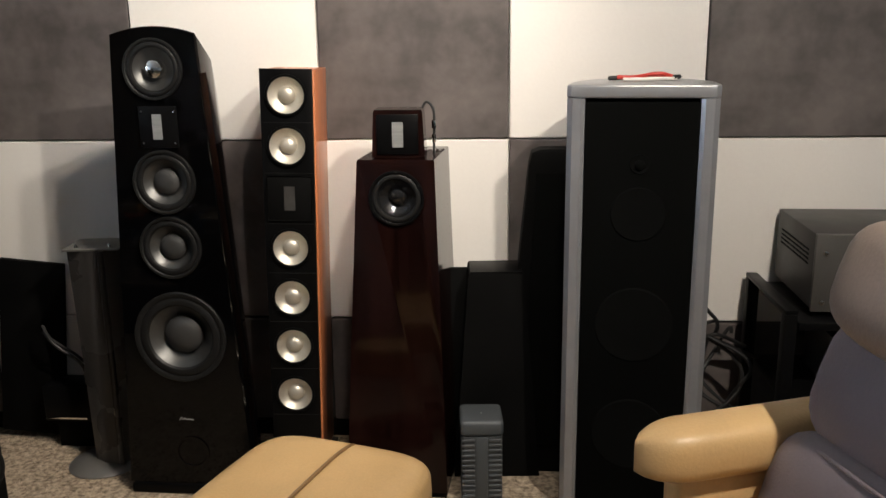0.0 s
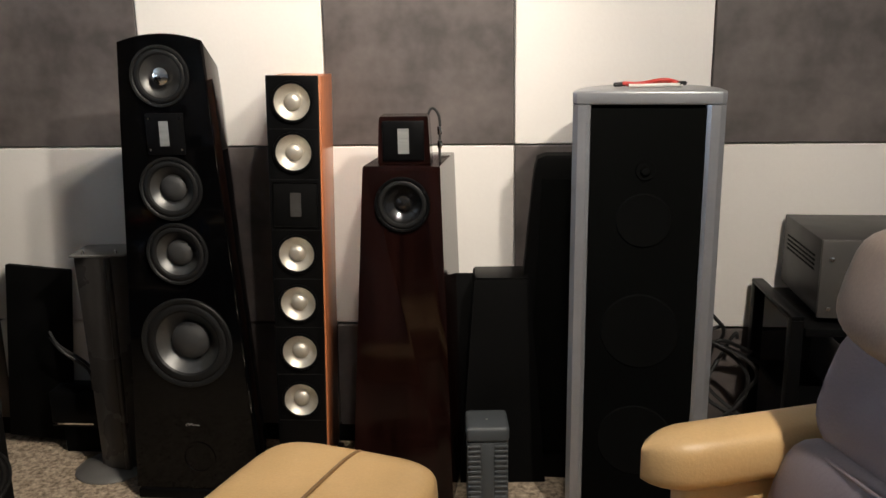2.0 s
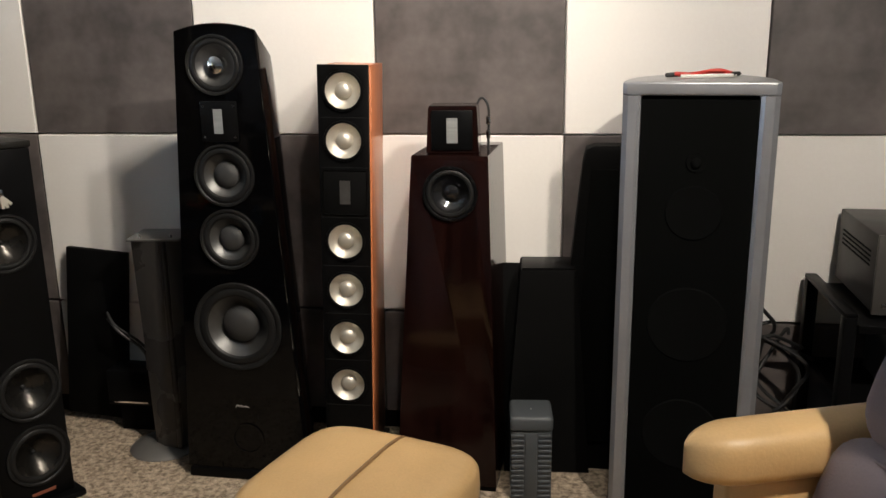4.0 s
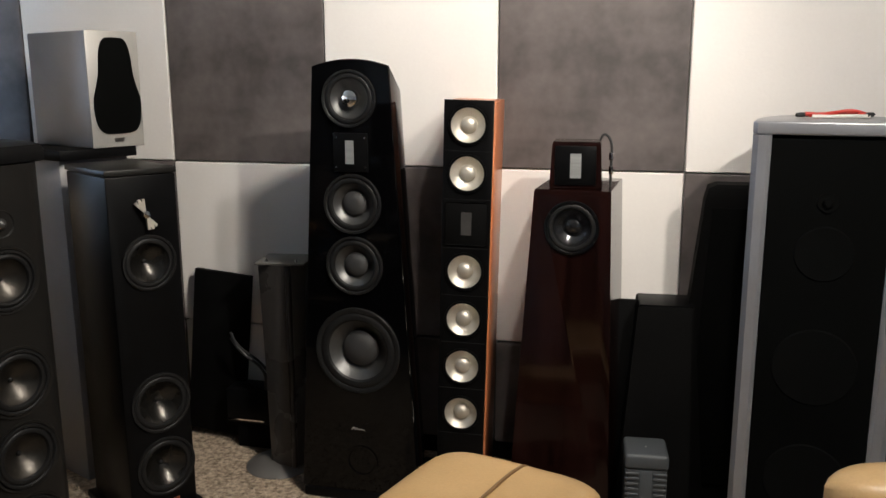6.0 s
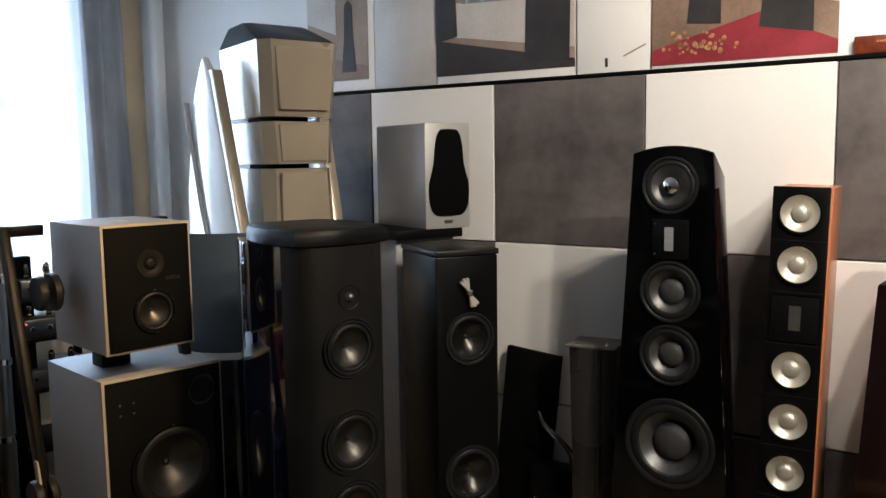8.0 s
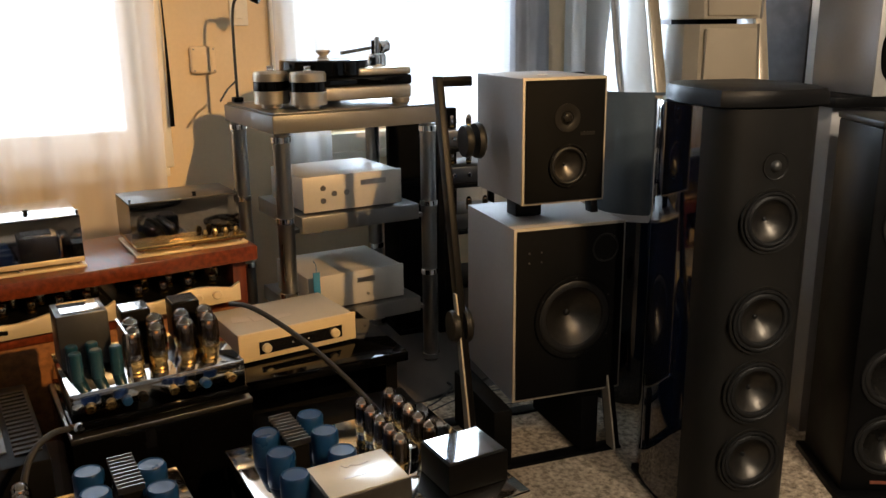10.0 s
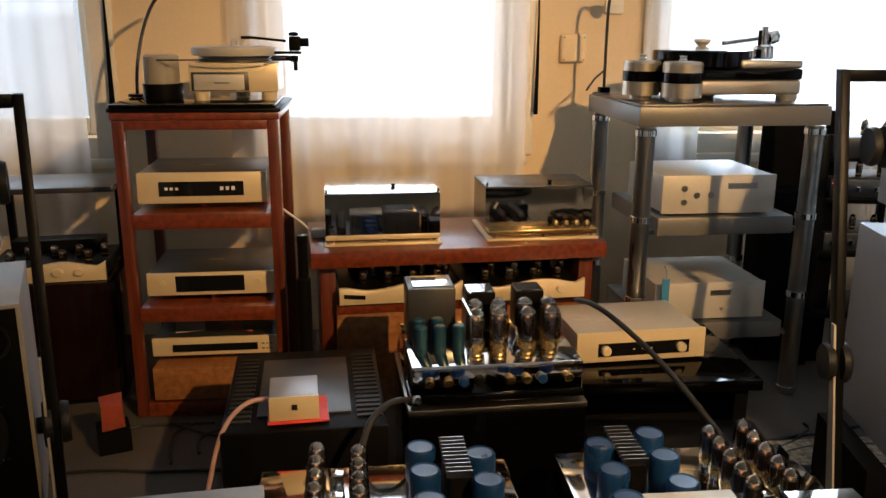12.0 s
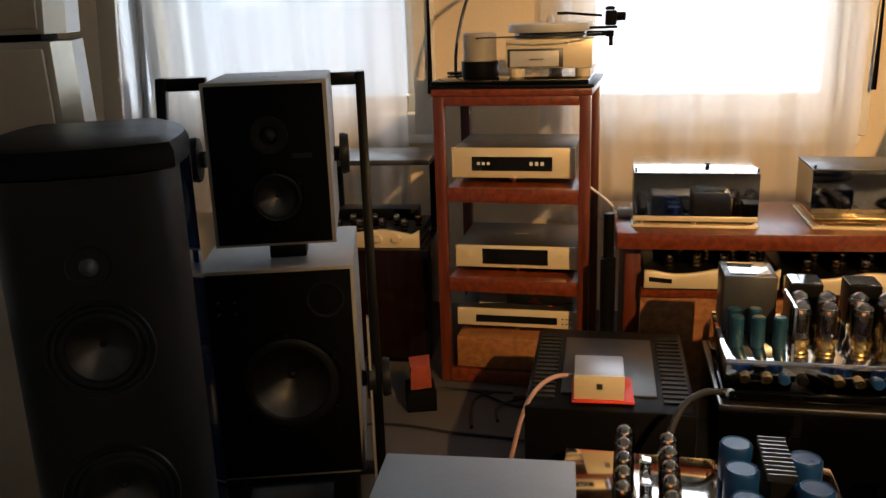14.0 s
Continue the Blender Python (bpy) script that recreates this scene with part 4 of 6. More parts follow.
def monitor_on_sub(x, y, rz, mz, bx, by, brz, bz, yo, label, label2):
    """A grey two-way monitor hung in a black yoke above its bass cabinet."""
    t = thing("bass_cabinet", bx, by, bz, brz, label2, "loudspeaker", "pair of bass cabinets")
    part("cabinet", hollow(box(-0.1865, 0.1865, 0.008, 0.40, 0.0, 0.555, 0.003), [(0.016, 0.260, 0.1200, -0.05, 0.07)]), GREY_CABINET, t)
    part("edge_lip", hollow(box(-0.188, 0.188, 0.0, 0.0078, -0.001, 0.5565, 0.0015), [(0.016, 0.260, 0.1200, -0.05, 0.07)]), PALE_EDGE, t, "pale bare edge round the front")
    part("baffle", hollow(box(-0.179, 0.179, -0.006, -0.0002, 0.008, 0.548, 0.001), [(0.016, 0.260, 0.1200, -0.05, 0.07)]), MATT_BLACK, t, "matt black front")
    driver(t, 0.016, -0.007, 0.260, 0.136, CARBON_CONE, "deep", rim=MATT_BLACK, name="woofer")
    part("port", lathe([(0.046, 0.001), (0.045, 0.004), (0.040, 0.003), (0.037, -0.05), (0, -0.05)], 32, front(0.116, -0.006, 0.476)), RUBBER, t)
    for u in (-0.14, -0.10):
        for w_ in (0.45, 0.48):
            part("screw", lathe([(0.003, 0), (0.003, 0.002), (0, 0.002)], 8, front(u, -0.006, w_)), STEEL, t)
    st = thing("monitor_yoke", x + yo * math.cos(radians(rz)), y + yo * math.sin(radians(rz)), 0.0, rz, "black tubular yoke and frame carrying a hung monitor", "stand", "pair of monitor yokes")
    for s in (-1, 1):
        yk = part("upright", prism([(0.315, mz + 0.392), (0.355, mz + 0.392), (0.06, 0.02), (0.010, 0.02)], s * 0.243 - 0.012, s * 0.243 + 0.012, "x", bev=0.003), SATIN_BLACK, st)
        part("top_return", box(min(s * 0.231, s * 0.135), max(s * 0.231, s * 0.135), 0.318, 0.350, mz + 0.360, mz + 0.391, 0.003), SATIN_BLACK, st)
        part("front_blade", prism([(-0.006, 0.02), (0.045, 0.02), (0.165, 0.56), (0.145, 0.56)], s * 0.243 - 0.018, s * 0.243 - 0.0125, "x"), PALE_EDGE, st, "pale metal blade at the foot")
        for z, u0 in ((mz + 0.205, 0.134), (bz + 0.25, 0.205)):
            kn = lathe([(0.0, 0), (0.020, 0.0), (0.020, 0.012), (0.052, 0.014), (0.055, 0.020), (0.052, 0.034), (0.018, 0.036), (0.018, 0.050), (0.048, 0.052), (0.050, 0.060), (0.046, 0.072), (0, 0.074)], 32)
            bmesh.ops.transform(kn, matrix=Matrix.Translation((s * u0, 0.22 if z > 0.8 else 0.15, z)) @ Matrix.Rotation(radians(90 * s), 4, "Y"), verts=kn.verts)
            part("clamp_knob", kn, RUBBER, st)
    part("base_bar", box(-0.267, 0.267, 0.02, 0.075, 0.0, 0.019, 0.003), SATIN_BLACK, st)
    part("base_bar", box(-0.267, 0.267, 0.36, 0.41, 0.0, 0.019, 0.003), SATIN_BLACK, st)
    for u in (-0.15, 0.15):
        part("support_block", box(u - 0.03, u + 0.03, 0.03, 0.38, 0.0195, bz - 0.0005, 0.003), MATT_BLACK, st)
    m = thing("two_way_monitor", x, y, mz, rz, label, "loudspeaker", "pair of two-way monitors")
    part("cabinet", hollow(box(-0.1305, 0.1305, 0.008, 0.34, 0.042, 0.398, 0.003), [(0.010, 0.150, 0.056, -0.05, 0.07)]), GREY_CABINET, m)
    part("edge_lip", hollow(box(-0.132, 0.132, 0.0, 0.0078, 0.041, 0.3995, 0.0015), [(0.010, 0.150, 0.056, -0.05, 0.07)]), PALE_EDGE, m, "pale bare edge round the front")
    part("baffle", hollow(box(-0.1235, 0.1235, -0.006, -0.0002, 0.048, 0.392, 0.001), [(0.010, 0.150, 0.056, -0.05, 0.07)]), MATT_BLACK, m, "matt black front")
    part("rest_pad", box(-0.045, 0.045, 0.23, 0.30, bz + 0.5565 - mz, 0.0415, 0.003), RUBBER, m)
    tw = part("tweeter", lathe([(0.040, 0.0), (0.040, 0.003), (0.030, 0.003), (0.017, -0.001)], 32, front(0.004, -0.006, 0.286)), CHARCOAL, m)
    part("dome", lathe([(0.0165, -0.001), (0.012, 0.006), (0, 0.009)], 20, front(0.004, -0.006, 0.286)), DARK_CONE, tw)
    driver(m, 0.010, -0.007, 0.150, 0.063, CARBON_CONE, "deep", rim=MATT_BLACK)
    bars(m, 0.07, -0.006, 0.240, 0.045, 0.010, CHARCOAL, 1, 0.0, "name_plate")
    part("top_badge", prism([(-0.018, 0.15), (0.0, 0.142), (0.018, 0.15), (0.0, 0.158)], 0.3982, 0.3998, "z"), LETTER, m)


monitor_on_sub(-1.940, 1.428, 80.6, 0.809, -1.997, 1.505, 79.5, 0.208, -0.02, "grey two-way monitor hung in a yoke near the window", "pale grey bass cabinet with a black front under a monitor")
monitor_on_sub(-1.864, -0.905, 109, 0.756, -1.979, -0.972, 108, 0.148, -0.04, "grey two-way monitor hung in a yoke, black front in shade", "pale grey bass cabinet in shade with a round port")

# a curved smoked pane beside the blue-black tower
gp = thing("lacquered_fairing", -2.13, 1.93, 0.0, 40, "curved grey-blue lacquered fairing behind a blue-black tower", "fairing")
curve = [(-0.20 + 0.30 * k / 10, 0.05 - 0.05 * math.sin(math.pi * k / 10)) for k in range(11)]
part("shell", prism(curve + [(px, py + 0.006) for px, py in curve[::-1]], 0.715, 1.13, "z"), SMOKE, gp)
part("rail", prism(curve + [(px, py + 0.012) for px, py in curve[::-1]], 0.69, 0.714, "z"), PEARL, gp, "bright lower rail")
part("body", prism([(px, py + 0.004) for px, py in curve] + [(0.10, 0.30), (-0.20, 0.30)], 0.0, 0.689, "z"), NAVY, gp)


# ---- leather recliner and footstool ----
def cushion(w, d, h, puff=0.018, power=0.42, n=36, rows=16):
    """A stuffed cushion: a rounded box that swells in the middle, base at z 0."""
    def at(u, v):
        a, e = 2 * math.pi * u, math.pi * (v - 0.5)
        c, s, k, q = math.cos(a), math.sin(a), math.cos(e), math.sin(e)
        f = lambda t: math.copysign(abs(t) ** power, t)
        x, y, z = f(c) * f(k), f(s) * f(k), f(q)
        sw = 1 + puff * 6 * (1 - x * x) * (1 - y * y)
        return (x * w / 2, y * d / 2, h / 2 + z * h / 2 * sw)
    return soft(at, n, rows)


st = thing("footstool", -0.225, 1.68, 0.012, -17, "tan leather footstool cushion with a centre seam", "footstool")
pad = part("cushion", cushion(0.46, 0.44, 0.15, 0.006), TAN_LEATHER, st)
pad.location = (0, 0, 0.285)
part("seam_piping", tube([(0.01, -0.216, 0.33), (0.01, -0.212, 0.424), (0.01, -0.12, 0.4415), (0.01, 0.0, 0.4425), (0.01, 0.12, 0.4415), (0.01, 0.210, 0.424), (0.01, 0.216, 0.34)], 0.0042, 8), TAN_SEAM, st, "darker stitched seam")
part("column", lathe([(0.03, 0.03), (0.03, 0.30), (0, 0.30)], 20), CHROME, st)
part("base_ring", lathe([(0.17, 0.012), (0.20, 0.012), (0.205, 0.022), (0.20, 0.032), (0.17, 0.032), (0.165, 0.022), (0.17, 0.012)], 40), WOOD_DARK, st)
part("base_spoke", box(-0.19, 0.19, -0.025, 0.025, 0.013, 0.0315, 0.004), WOOD_DARK, st)

ch = thing("recliner_chair", 0.845, 1.33, 0.0, -74, "leather recliner chair, tan arms and seat, grey-mauve back", "armchair")
seat = part("seat", cushion(0.52, 0.56, 0.17, 0.010), TAN_LEATHER, ch)
seat.location = (0.0, -0.12, 0.350)
for s in (-1, 1):
    def arm_at(u, v, s=s):
        a = 2 * math.pi * u
        k = math.sin(math.pi * min(1, max(0.0, v * 5)) / 2) ** 0.6 if v < 0.2 else (math.sin(math.pi * (1 - v) * 5 / 2) ** 0.6 if v > 0.8 else 1)
        k = max(0.02, k)
        c, q = math.cos(a), math.sin(a)
        f = lambda t: math.copysign(abs(t) ** 0.7, t)
        return (s * 0.315 + 0.062 * f(c) * k, -0.335 + 0.50 * v, 0.590 + 0.018 * v + 0.056 * f(q) * (0.55 + 0.45 * k))
    part("armrest", soft(arm_at, 28, 30), TAN_LEATHER, ch)
    part("arm_panel", box(s * 0.315 - 0.03, s * 0.315 + 0.03, -0.26, 0.16, 0.22, 0.545, 0.012, 3), TAN_LEATHER, ch)
lean = Matrix.Translation((0, -0.068, 0.44)) @ Matrix.Rotation(radians(-19), 4, "X")
for nm, z0, h, w, d, dy in (("lumbar_cushion", -0.02, 0.25, 0.55, 0.19, 0.0), ("back_cushion", 0.195, 0.27, 0.54, 0.18, 0.012), ("headrest", 0.405, 0.215, 0.44, 0.165, -0.075)):
    b = cushion(w, d, h, 0.016, 0.55)
    bmesh.ops.transform(b, matrix=lean @ Matrix.Translation((0, dy, z0)), verts=b.verts)
    part(nm, b, HEAD_LIT if nm == "headrest" else MAUVE_LEATHER, ch)
b = tube([(-0.20, -0.06, 0.195), (-0.1, -0.088, 0.205), (0.1, -0.088, 0.205), (0.20, -0.06, 0.195)], 0.004, 8)
bmesh.ops.transform(b, matrix=lean, verts=b.verts)
part("seam_piping", b, MAUVE_LEATHER, ch)
part("column", lathe([(0.04, 0.04), (0.04, 0.33), (0, 0.33)], 24), CHROME, ch)
part("base_ring", lathe([(0.25, 0.012), (0.29, 0.012), (0.295, 0.025), (0.29, 0.038), (0.25, 0.038), (0.245, 0.025), (0.25, 0.012)], 48), WOOD_DARK, ch)
part("base_spoke", box(-0.27, 0.27, -0.03, 0.03, 0.013, 0.0375, 0.005), WOOD_DARK, ch)


# ---- rack behind the chair ----
SILVER_DARK = material("dull_grey_aluminium", (0.085, 0.080, 0.074), 0.4, metal=0.3, vary=0.08)
AMP_CASE = material("dark_sheet_metal", (0.035, 0.033, 0.031), 0.45, metal=0.2, vary=0.12, scale=8, bump=0.08)
rk = thing("black_metal_rack", 1.122, 2.320, 0.0, 0, "black metal equipment rack behind the recliner", "rack")
for u in (-0.17, 0.33):
    for v in (0.0, 0.36):
        part("post", box(u, u + 0.035, v, v + 0.035, 0.0, 0.615, 0.003), SATIN_BLACK, rk)
for z in (0.14, 0.33, 0.575):
    part("shelf", box(-0.134, 0.329, -0.01, 0.40, z, z + 0.022, 0.003), SATIN_BLACK, rk)
for u in (-0.17, 0.33):
    part("top_rail", box(u, u + 0.035, 0.0, 0.395, 0.6155, 0.628, 0.003), SATIN_BLACK, rk)
am = thing("power_amplifier", 1.130, 2.360, 0.5975, -2, "dark metal amplifier with vent slots and grey front", "amplifier")
part("case", box(-0.10, 0.36, 0.0, 0.36, 0.022, 0.235, 0.004), AMP_CASE, am)
part("front_panel", box(-0.102, 0.362, -0.012, -0.0004, 0.018, 0.237, 0.003), SILVER_DARK, am, "grey aluminium front panel")
for k in range(4):
    for j in range(9):
        part("vent_slot", box(-0.1018, -0.1001, 0.05 + 0.03 * j, 0.073 + 0.03 * j, 0.138 + 0.013 * k, 0.143 + 0.013 * k), MATT_BLACK, am)
for u in (-0.06, 0.32):
    for v in (0.04, 0.32):
        part("foot", lathe([(0.02, 0), (0.022, 0.004), (0.022, 0.021), (0, 0.021)], 20, Matrix.Translation((u, v, 0))), CHROME, am)
for w_ in (0.045, 0.185):
    part("bolt", lathe([(0.006, 0), (0.006, 0.005), (0, 0.006)], 12, front(-0.075, -0.012, w_)), CHROME, am)
b2 = thing("grey_hifi_box", 1.235, 2.33, 0.3525, -1, "pale grey equipment box on the rack's middle shelf", "amplifier")
part("case", box(-0.12, 0.20, 0.004, 0.30, 0.012, 0.17, 0.003), ALU_DARK, b2)
part("front_panel", box(-0.122, 0.202, -0.008, 0.0036, 0.010, 0.172, 0.003), GREY_BOX, b2)
for u in (-0.10, 0.18):
    part("foot", box(u - 0.015, u + 0.015, 0.03, 0.28, 0.0, 0.0118), RUBBER, b2)
rr = random.Random(9)
for k in range(5):
    p = [(0.80 + 0.05 * k, 2.60 + 0.02 * k, 0.55 - 0.05 * k)]
    for j in range(5):
        p.append((0.78 + rr.uniform(-0.03, 0.22), 2.62 + rr.uniform(-0.06, 0.05), 0.48 - 0.10 * j))
    p[-1] = (p[-1][0], p[-1][1], 0.018)
    single("rack_cable", tube(p, 0.006, 8), BLACK_CABLE, "black cable hanging behind the metal rack", "cable", group="cables behind the rack")

# ---- pictures standing on the panel edge ----
POSTERS = [(-2.56, -2.19, "room photograph with a dark loudspeaker by a pale wall"), (-1.87, -1.27, "room photograph of dark loudspeakers on a pale carpet"), (-0.985, -0.405, "room photograph with a red rug and orange flowers")]
P_SAND = material("print_sand", (0.27, 0.20, 0.15), 0.5, vary=0.25, scale=5)
P_PALE = material("print_pale", (0.50, 0.46, 0.42), 0.5, vary=0.15, scale=4)
P_DARK = material("print_dark", (0.03, 0.026, 0.026), 0.4, vary=0.3, scale=9)
P_RED = material("print_red", (0.24, 0.022, 0.032), 0.45, vary=0.25, scale=8)
P_WALL = material("print_wall_brown", (0.20, 0.13, 0.09), 0.5, vary=0.3, scale=6)
P_FLOWER = material("print_orange", (0.34, 0.17, 0.075), 0.5, vary=0.6, scale=70)
P_GLASS = material("print_window_grey", (0.20, 0.23, 0.22), 0.4, vary=0.3, scale=10)


def flat(owner, name, pts, depth, mat):
    return part(name, prism(pts, -0.002 - 0.0012 * depth, -0.0012 * depth - 0.0009, "y"), mat, owner)


for k, (x0, x1, label) in enumerate(POSTERS):
    p = thing("poster", (x0 + x1) / 2, W + 0.018, 1.665, 0, label + "", "poster", "pictures above the panels")
    w = (x1 - x0) / 2
    part("sheet", box(-w, w, 0.0, 0.006, 0.0, 0.72, 0.001), WHITE_PANEL, p)
    if k == 0:
        flat(p, "picture", [(-w, 0.045), (w - 0.03, 0.045), (w - 0.03, 0.70), (-w, 0.70)], 0, P_SAND)
        flat(p, "floor_area", [(-w, 0.047), (w - 0.03, 0.047), (w - 0.03, 0.10), (-w, 0.17)], 1, P_WALL)
        flat(p, "dark_shape", [(0.01, 0.08), (0.09, 0.08), (0.075, 0.22), (0.07, 0.36), (0.05, 0.38), (0.03, 0.36), (0.025, 0.22)], 2, P_DARK)
        flat(p, "pale_area", [(-w, 0.30), (-0.02, 0.24), (-0.02, 0.70), (-w, 0.70)], 1, P_PALE)
    elif k == 1:
        flat(p, "picture", [(-w, 0.03), (w, 0.03), (w, 0.70), (-w, 0.70)], 0, P_SAND)
        flat(p, "pale_carpet", [(-w, 0.19), (w, 0.10), (w, 0.28), (-w, 0.31)], 1, P_PALE)
        flat(p, "dark_floor", [(-w, 0.031), (w, 0.031), (w, 0.06), (-w, 0.17)], 1, P_DARK)
        flat(p, "window_area", [(-w + 0.12, 0.30), (w - 0.22, 0.29), (w - 0.22, 0.62), (-w + 0.12, 0.62)], 2, P_GLASS)
        for u in range(4):
            flat(p, "window_bar", [(-w + 0.14 + 0.07 * u, 0.30), (-w + 0.15 + 0.07 * u, 0.30), (-w + 0.15 + 0.07 * u, 0.62), (-w + 0.14 + 0.07 * u, 0.62)], 3, P_PALE)
        flat(p, "dark_shape", [(w - 0.20, 0.08), (w - 0.02, 0.06), (w - 0.01, 0.62), (w - 0.19, 0.60)], 4, P_DARK)
        flat(p, "dark_shape", [(-w, 0.16), (-w + 0.10, 0.18), (-w + 0.08, 0.60), (-w, 0.62)], 4, P_DARK)
    else:
        flat(p, "picture", [(-w, 0.01), (w, 0.01), (w, 0.70), (-w, 0.70)], 0, P_WALL)
        flat(p, "red_rug", [(-w, 0.012), (w, 0.012), (w, 0.05), (0.06, 0.155), (-w, 0.06)], 1, P_RED)
        flat(p, "dark_shape", [(0.06, 0.11), (0.22, 0.08), (0.22, 0.34), (0.08, 0.34)], 2, P_DARK)
        flat(p, "dark_shape", [(-0.17, 0.14), (-0.06, 0.13), (-0.06, 0.26), (-0.16, 0.27)], 2, P_DARK)
        flat(p, "pale_area", [(0.16, 0.20), (w, 0.16), (w, 0.40), (0.20, 0.36)], 1, P_PALE)
        fr_ = random.Random(2)
        for j in range(42):
            u, v = -w + 0.05 + fr_.gauss(0.11, 0.05), 0.065 + fr_.gauss(0, 0.02)
            part("flower_spot", lathe([(fr_.uniform(0.004, 0.010), 0), (0, 0.001)], 6, front(u, -0.0052 - 0.00008 * j, v)), P_FLOWER, p)
fr2 = thing("white_picture_back", -2.03, W + 0.02, 1.665, 0, "plain pale grey mounting board between the pictures", "board")
part("sheet", box(-0.155, 0.155, 0.0, 0.008, 0.0, 0.72, 0.001), P_PALE, fr2)
fr3 = thing("white_picture_back", -1.128, W + 0.02, 1.665, 0, "blank white board with a small mark beside the pictures", "board")
part("sheet", box(-0.135, 0.135, 0.0, 0.008, 0.0, 0.72, 0.001), WHITE_PANEL, fr3)
part("mark", box(-0.028, -0.018, -0.0015, -0.0002, 0.02, 0.05), P_DARK, fr3)
part("mark", prism([(0.04, 0.05), (0.12, 0.085), (0.12, 0.09), (0.04, 0.055)], -0.0015, -0.0002, "y"), P_SAND, fr3)
wp = thing("wooden_plaque", -0.285, W + 0.005, 1.665, 0, "small dark wooden plaque with pale lettering", "plaque")
part("block", box(-0.075, 0.06, 0.0, 0.028, 0.0, 0.052, 0.003), WOOD_RED, wp)
bars(wp, 0.01, 0.0, 0.034, 0.05, 0.006, P_FLOWER, 5)
sp = thing("small_edge_block", 0.13, W - 0.03, 1.60, 0, "small dark block at the panel edge", "speaker")
part("body", box(-0.04, 0.05, 0.0, 0.028, 0.0, 0.12, 0.008), MATT_BLACK, sp)
wk = thing("wall_hook", -3.02, W + 0.033, 1.67, 0, "small black bracket on the corner wall", "bracket")
part("arm", box(-0.06, 0.05, -0.05, 0.0, -0.022, 0.022, 0.004), MATT_BLACK, wk)
part("plate", box(-0.035, 0.03, -0.0005, 0.0015, -0.04, 0.04, 0.0005), MATT_BLACK, wk)


# ---- equipment before the windows ----
def rack_wood():
    t = thing("wooden_equipment_rack", -2.913, -0.551, 0.0, 89.5, "open rosewood equipment rack with four tiers", "rack")
    for u in (-0.258, 0.222):
        for v in (0.0, 0.40):
            part("upright", box(u, u + 0.036, v, v + 0.036, 0.004, 1.015, 0.003), WOOD_RED_UP, t)
    part("top_board", box(-0.262, 0.262, -0.004, 0.44, 1.016, 1.040, 0.004), WOOD_RED, t)
    part("top_lip", box(-0.268, 0.268, -0.010, 0.446, 1.0405, 1.052, 0.003), SATIN_BLACK, t, "thin black slab on top")
    for z in (0.6625, 0.3455, 0.004):
        part("shelf", box(-0.2215, 0.2215, 0.002, 0.43, z, z + 0.050, 0.003), WOOD_RED, t)
    part("back_rail", box(-0.2215, 0.2215, 0.41, 0.43, 0.965, 1.0155, 0.003), WOOD_RED, t)
    part("top_rail", box(-0.2215, 0.2215, 0.0, 0.03, 0.985, 1.0155, 0.003), WOOD_RED, t)
    d = part("drawer", box(-0.200, 0.205, 0.006, 0.38, 0.062, 0.1775, 0.003), WOOD_GOLD, t, "golden veneered drawer front")
    return t


rack_wood()


def player(z, u0, u1, h, front_mat, kind, label):
    """A slim component on cone feet; its front faces the room."""
    t = thing("hifi_component", -2.975, -0.558, z, 91, label, "hi-fi component", "components in the wooden rack")
    part("case", box(u0 + 0.003, u1 - 0.003, 0.012, 0.34, 0.026, 0.026 + h - 0.002, 0.003), ALU_DARK, t, "dark anodised lid and case")
    f = part("front_panel", box(u0, u1, 0.0, 0.0118, 0.024, 0.026 + h, 0.002), front_mat, t, "pale champagne aluminium front")
    if kind == "display":
        part("display", box(u0 + 0.070, u1 - 0.075, -0.002, -0.0002, 0.026 + h * 0.22, 0.026 + h * 0.70), DISPLAY, f)
        bars(f, (u0 + u1) / 2 - 0.095, -0.0022, 0.026 + h * 0.47, 0.05, 0.009, LETTER, 3, 0.4)
        bars(f, (u0 + u1) / 2 + 0.085, -0.0022, 0.026 + h * 0.47, 0.055, 0.012, LETTER, 3, 0.4)
    elif kind == "tray":
        part("display", box(u0 + 0.095, u1 - 0.10, -0.002, -0.0002, 0.026 + h * 0.14, 0.026 + h * 0.86), DISPLAY, f)
        part("knob", lathe([(0.010, 0), (0.010, 0.004), (0, 0.004)], 20, front(u0 + 0.05, 0, 0.026 + h * 0.55)), ALU, f)
        part("knob", lathe([(0.010, 0), (0.010, 0.004), (0, 0.004)], 20, front(u1 - 0.055, 0, 0.026 + h * 0.55)), ALU, f)
    else:
        part("display", box(u0 + 0.068, u1 - 0.075, -0.002, -0.0002, 0.026 + h * 0.20, 0.026 + h * 0.62), DISPLAY, f)
        for j in range(3):
            for q in range(2):
                part("button", box(u1 - 0.060 + 0.014 * j, u1 - 0.052 + 0.014 * j, -0.002, -0.0002, 0.040 + 0.018 * q, 0.044 + 0.018 * q), ALU_DARK, f)
    bars(t, (u0 + u1) / 2, 0.18, 0.0245 + h, 0.05, 0.001, LETTER, 4, 0.4)
    for u, v in (((u0 + u1) / 2, 0.04), (u0 + 0.05, 0.28), (u1 - 0.05, 0.28)):
        part("cone_foot", lathe([(0.004, 0.0), (0.012, 0.010), (0.014, 0.014), (0.014, 0.0238), (0, 0.0238)], 18, Matrix.Translation((u, v, 0))), CHROME, t)
    return t


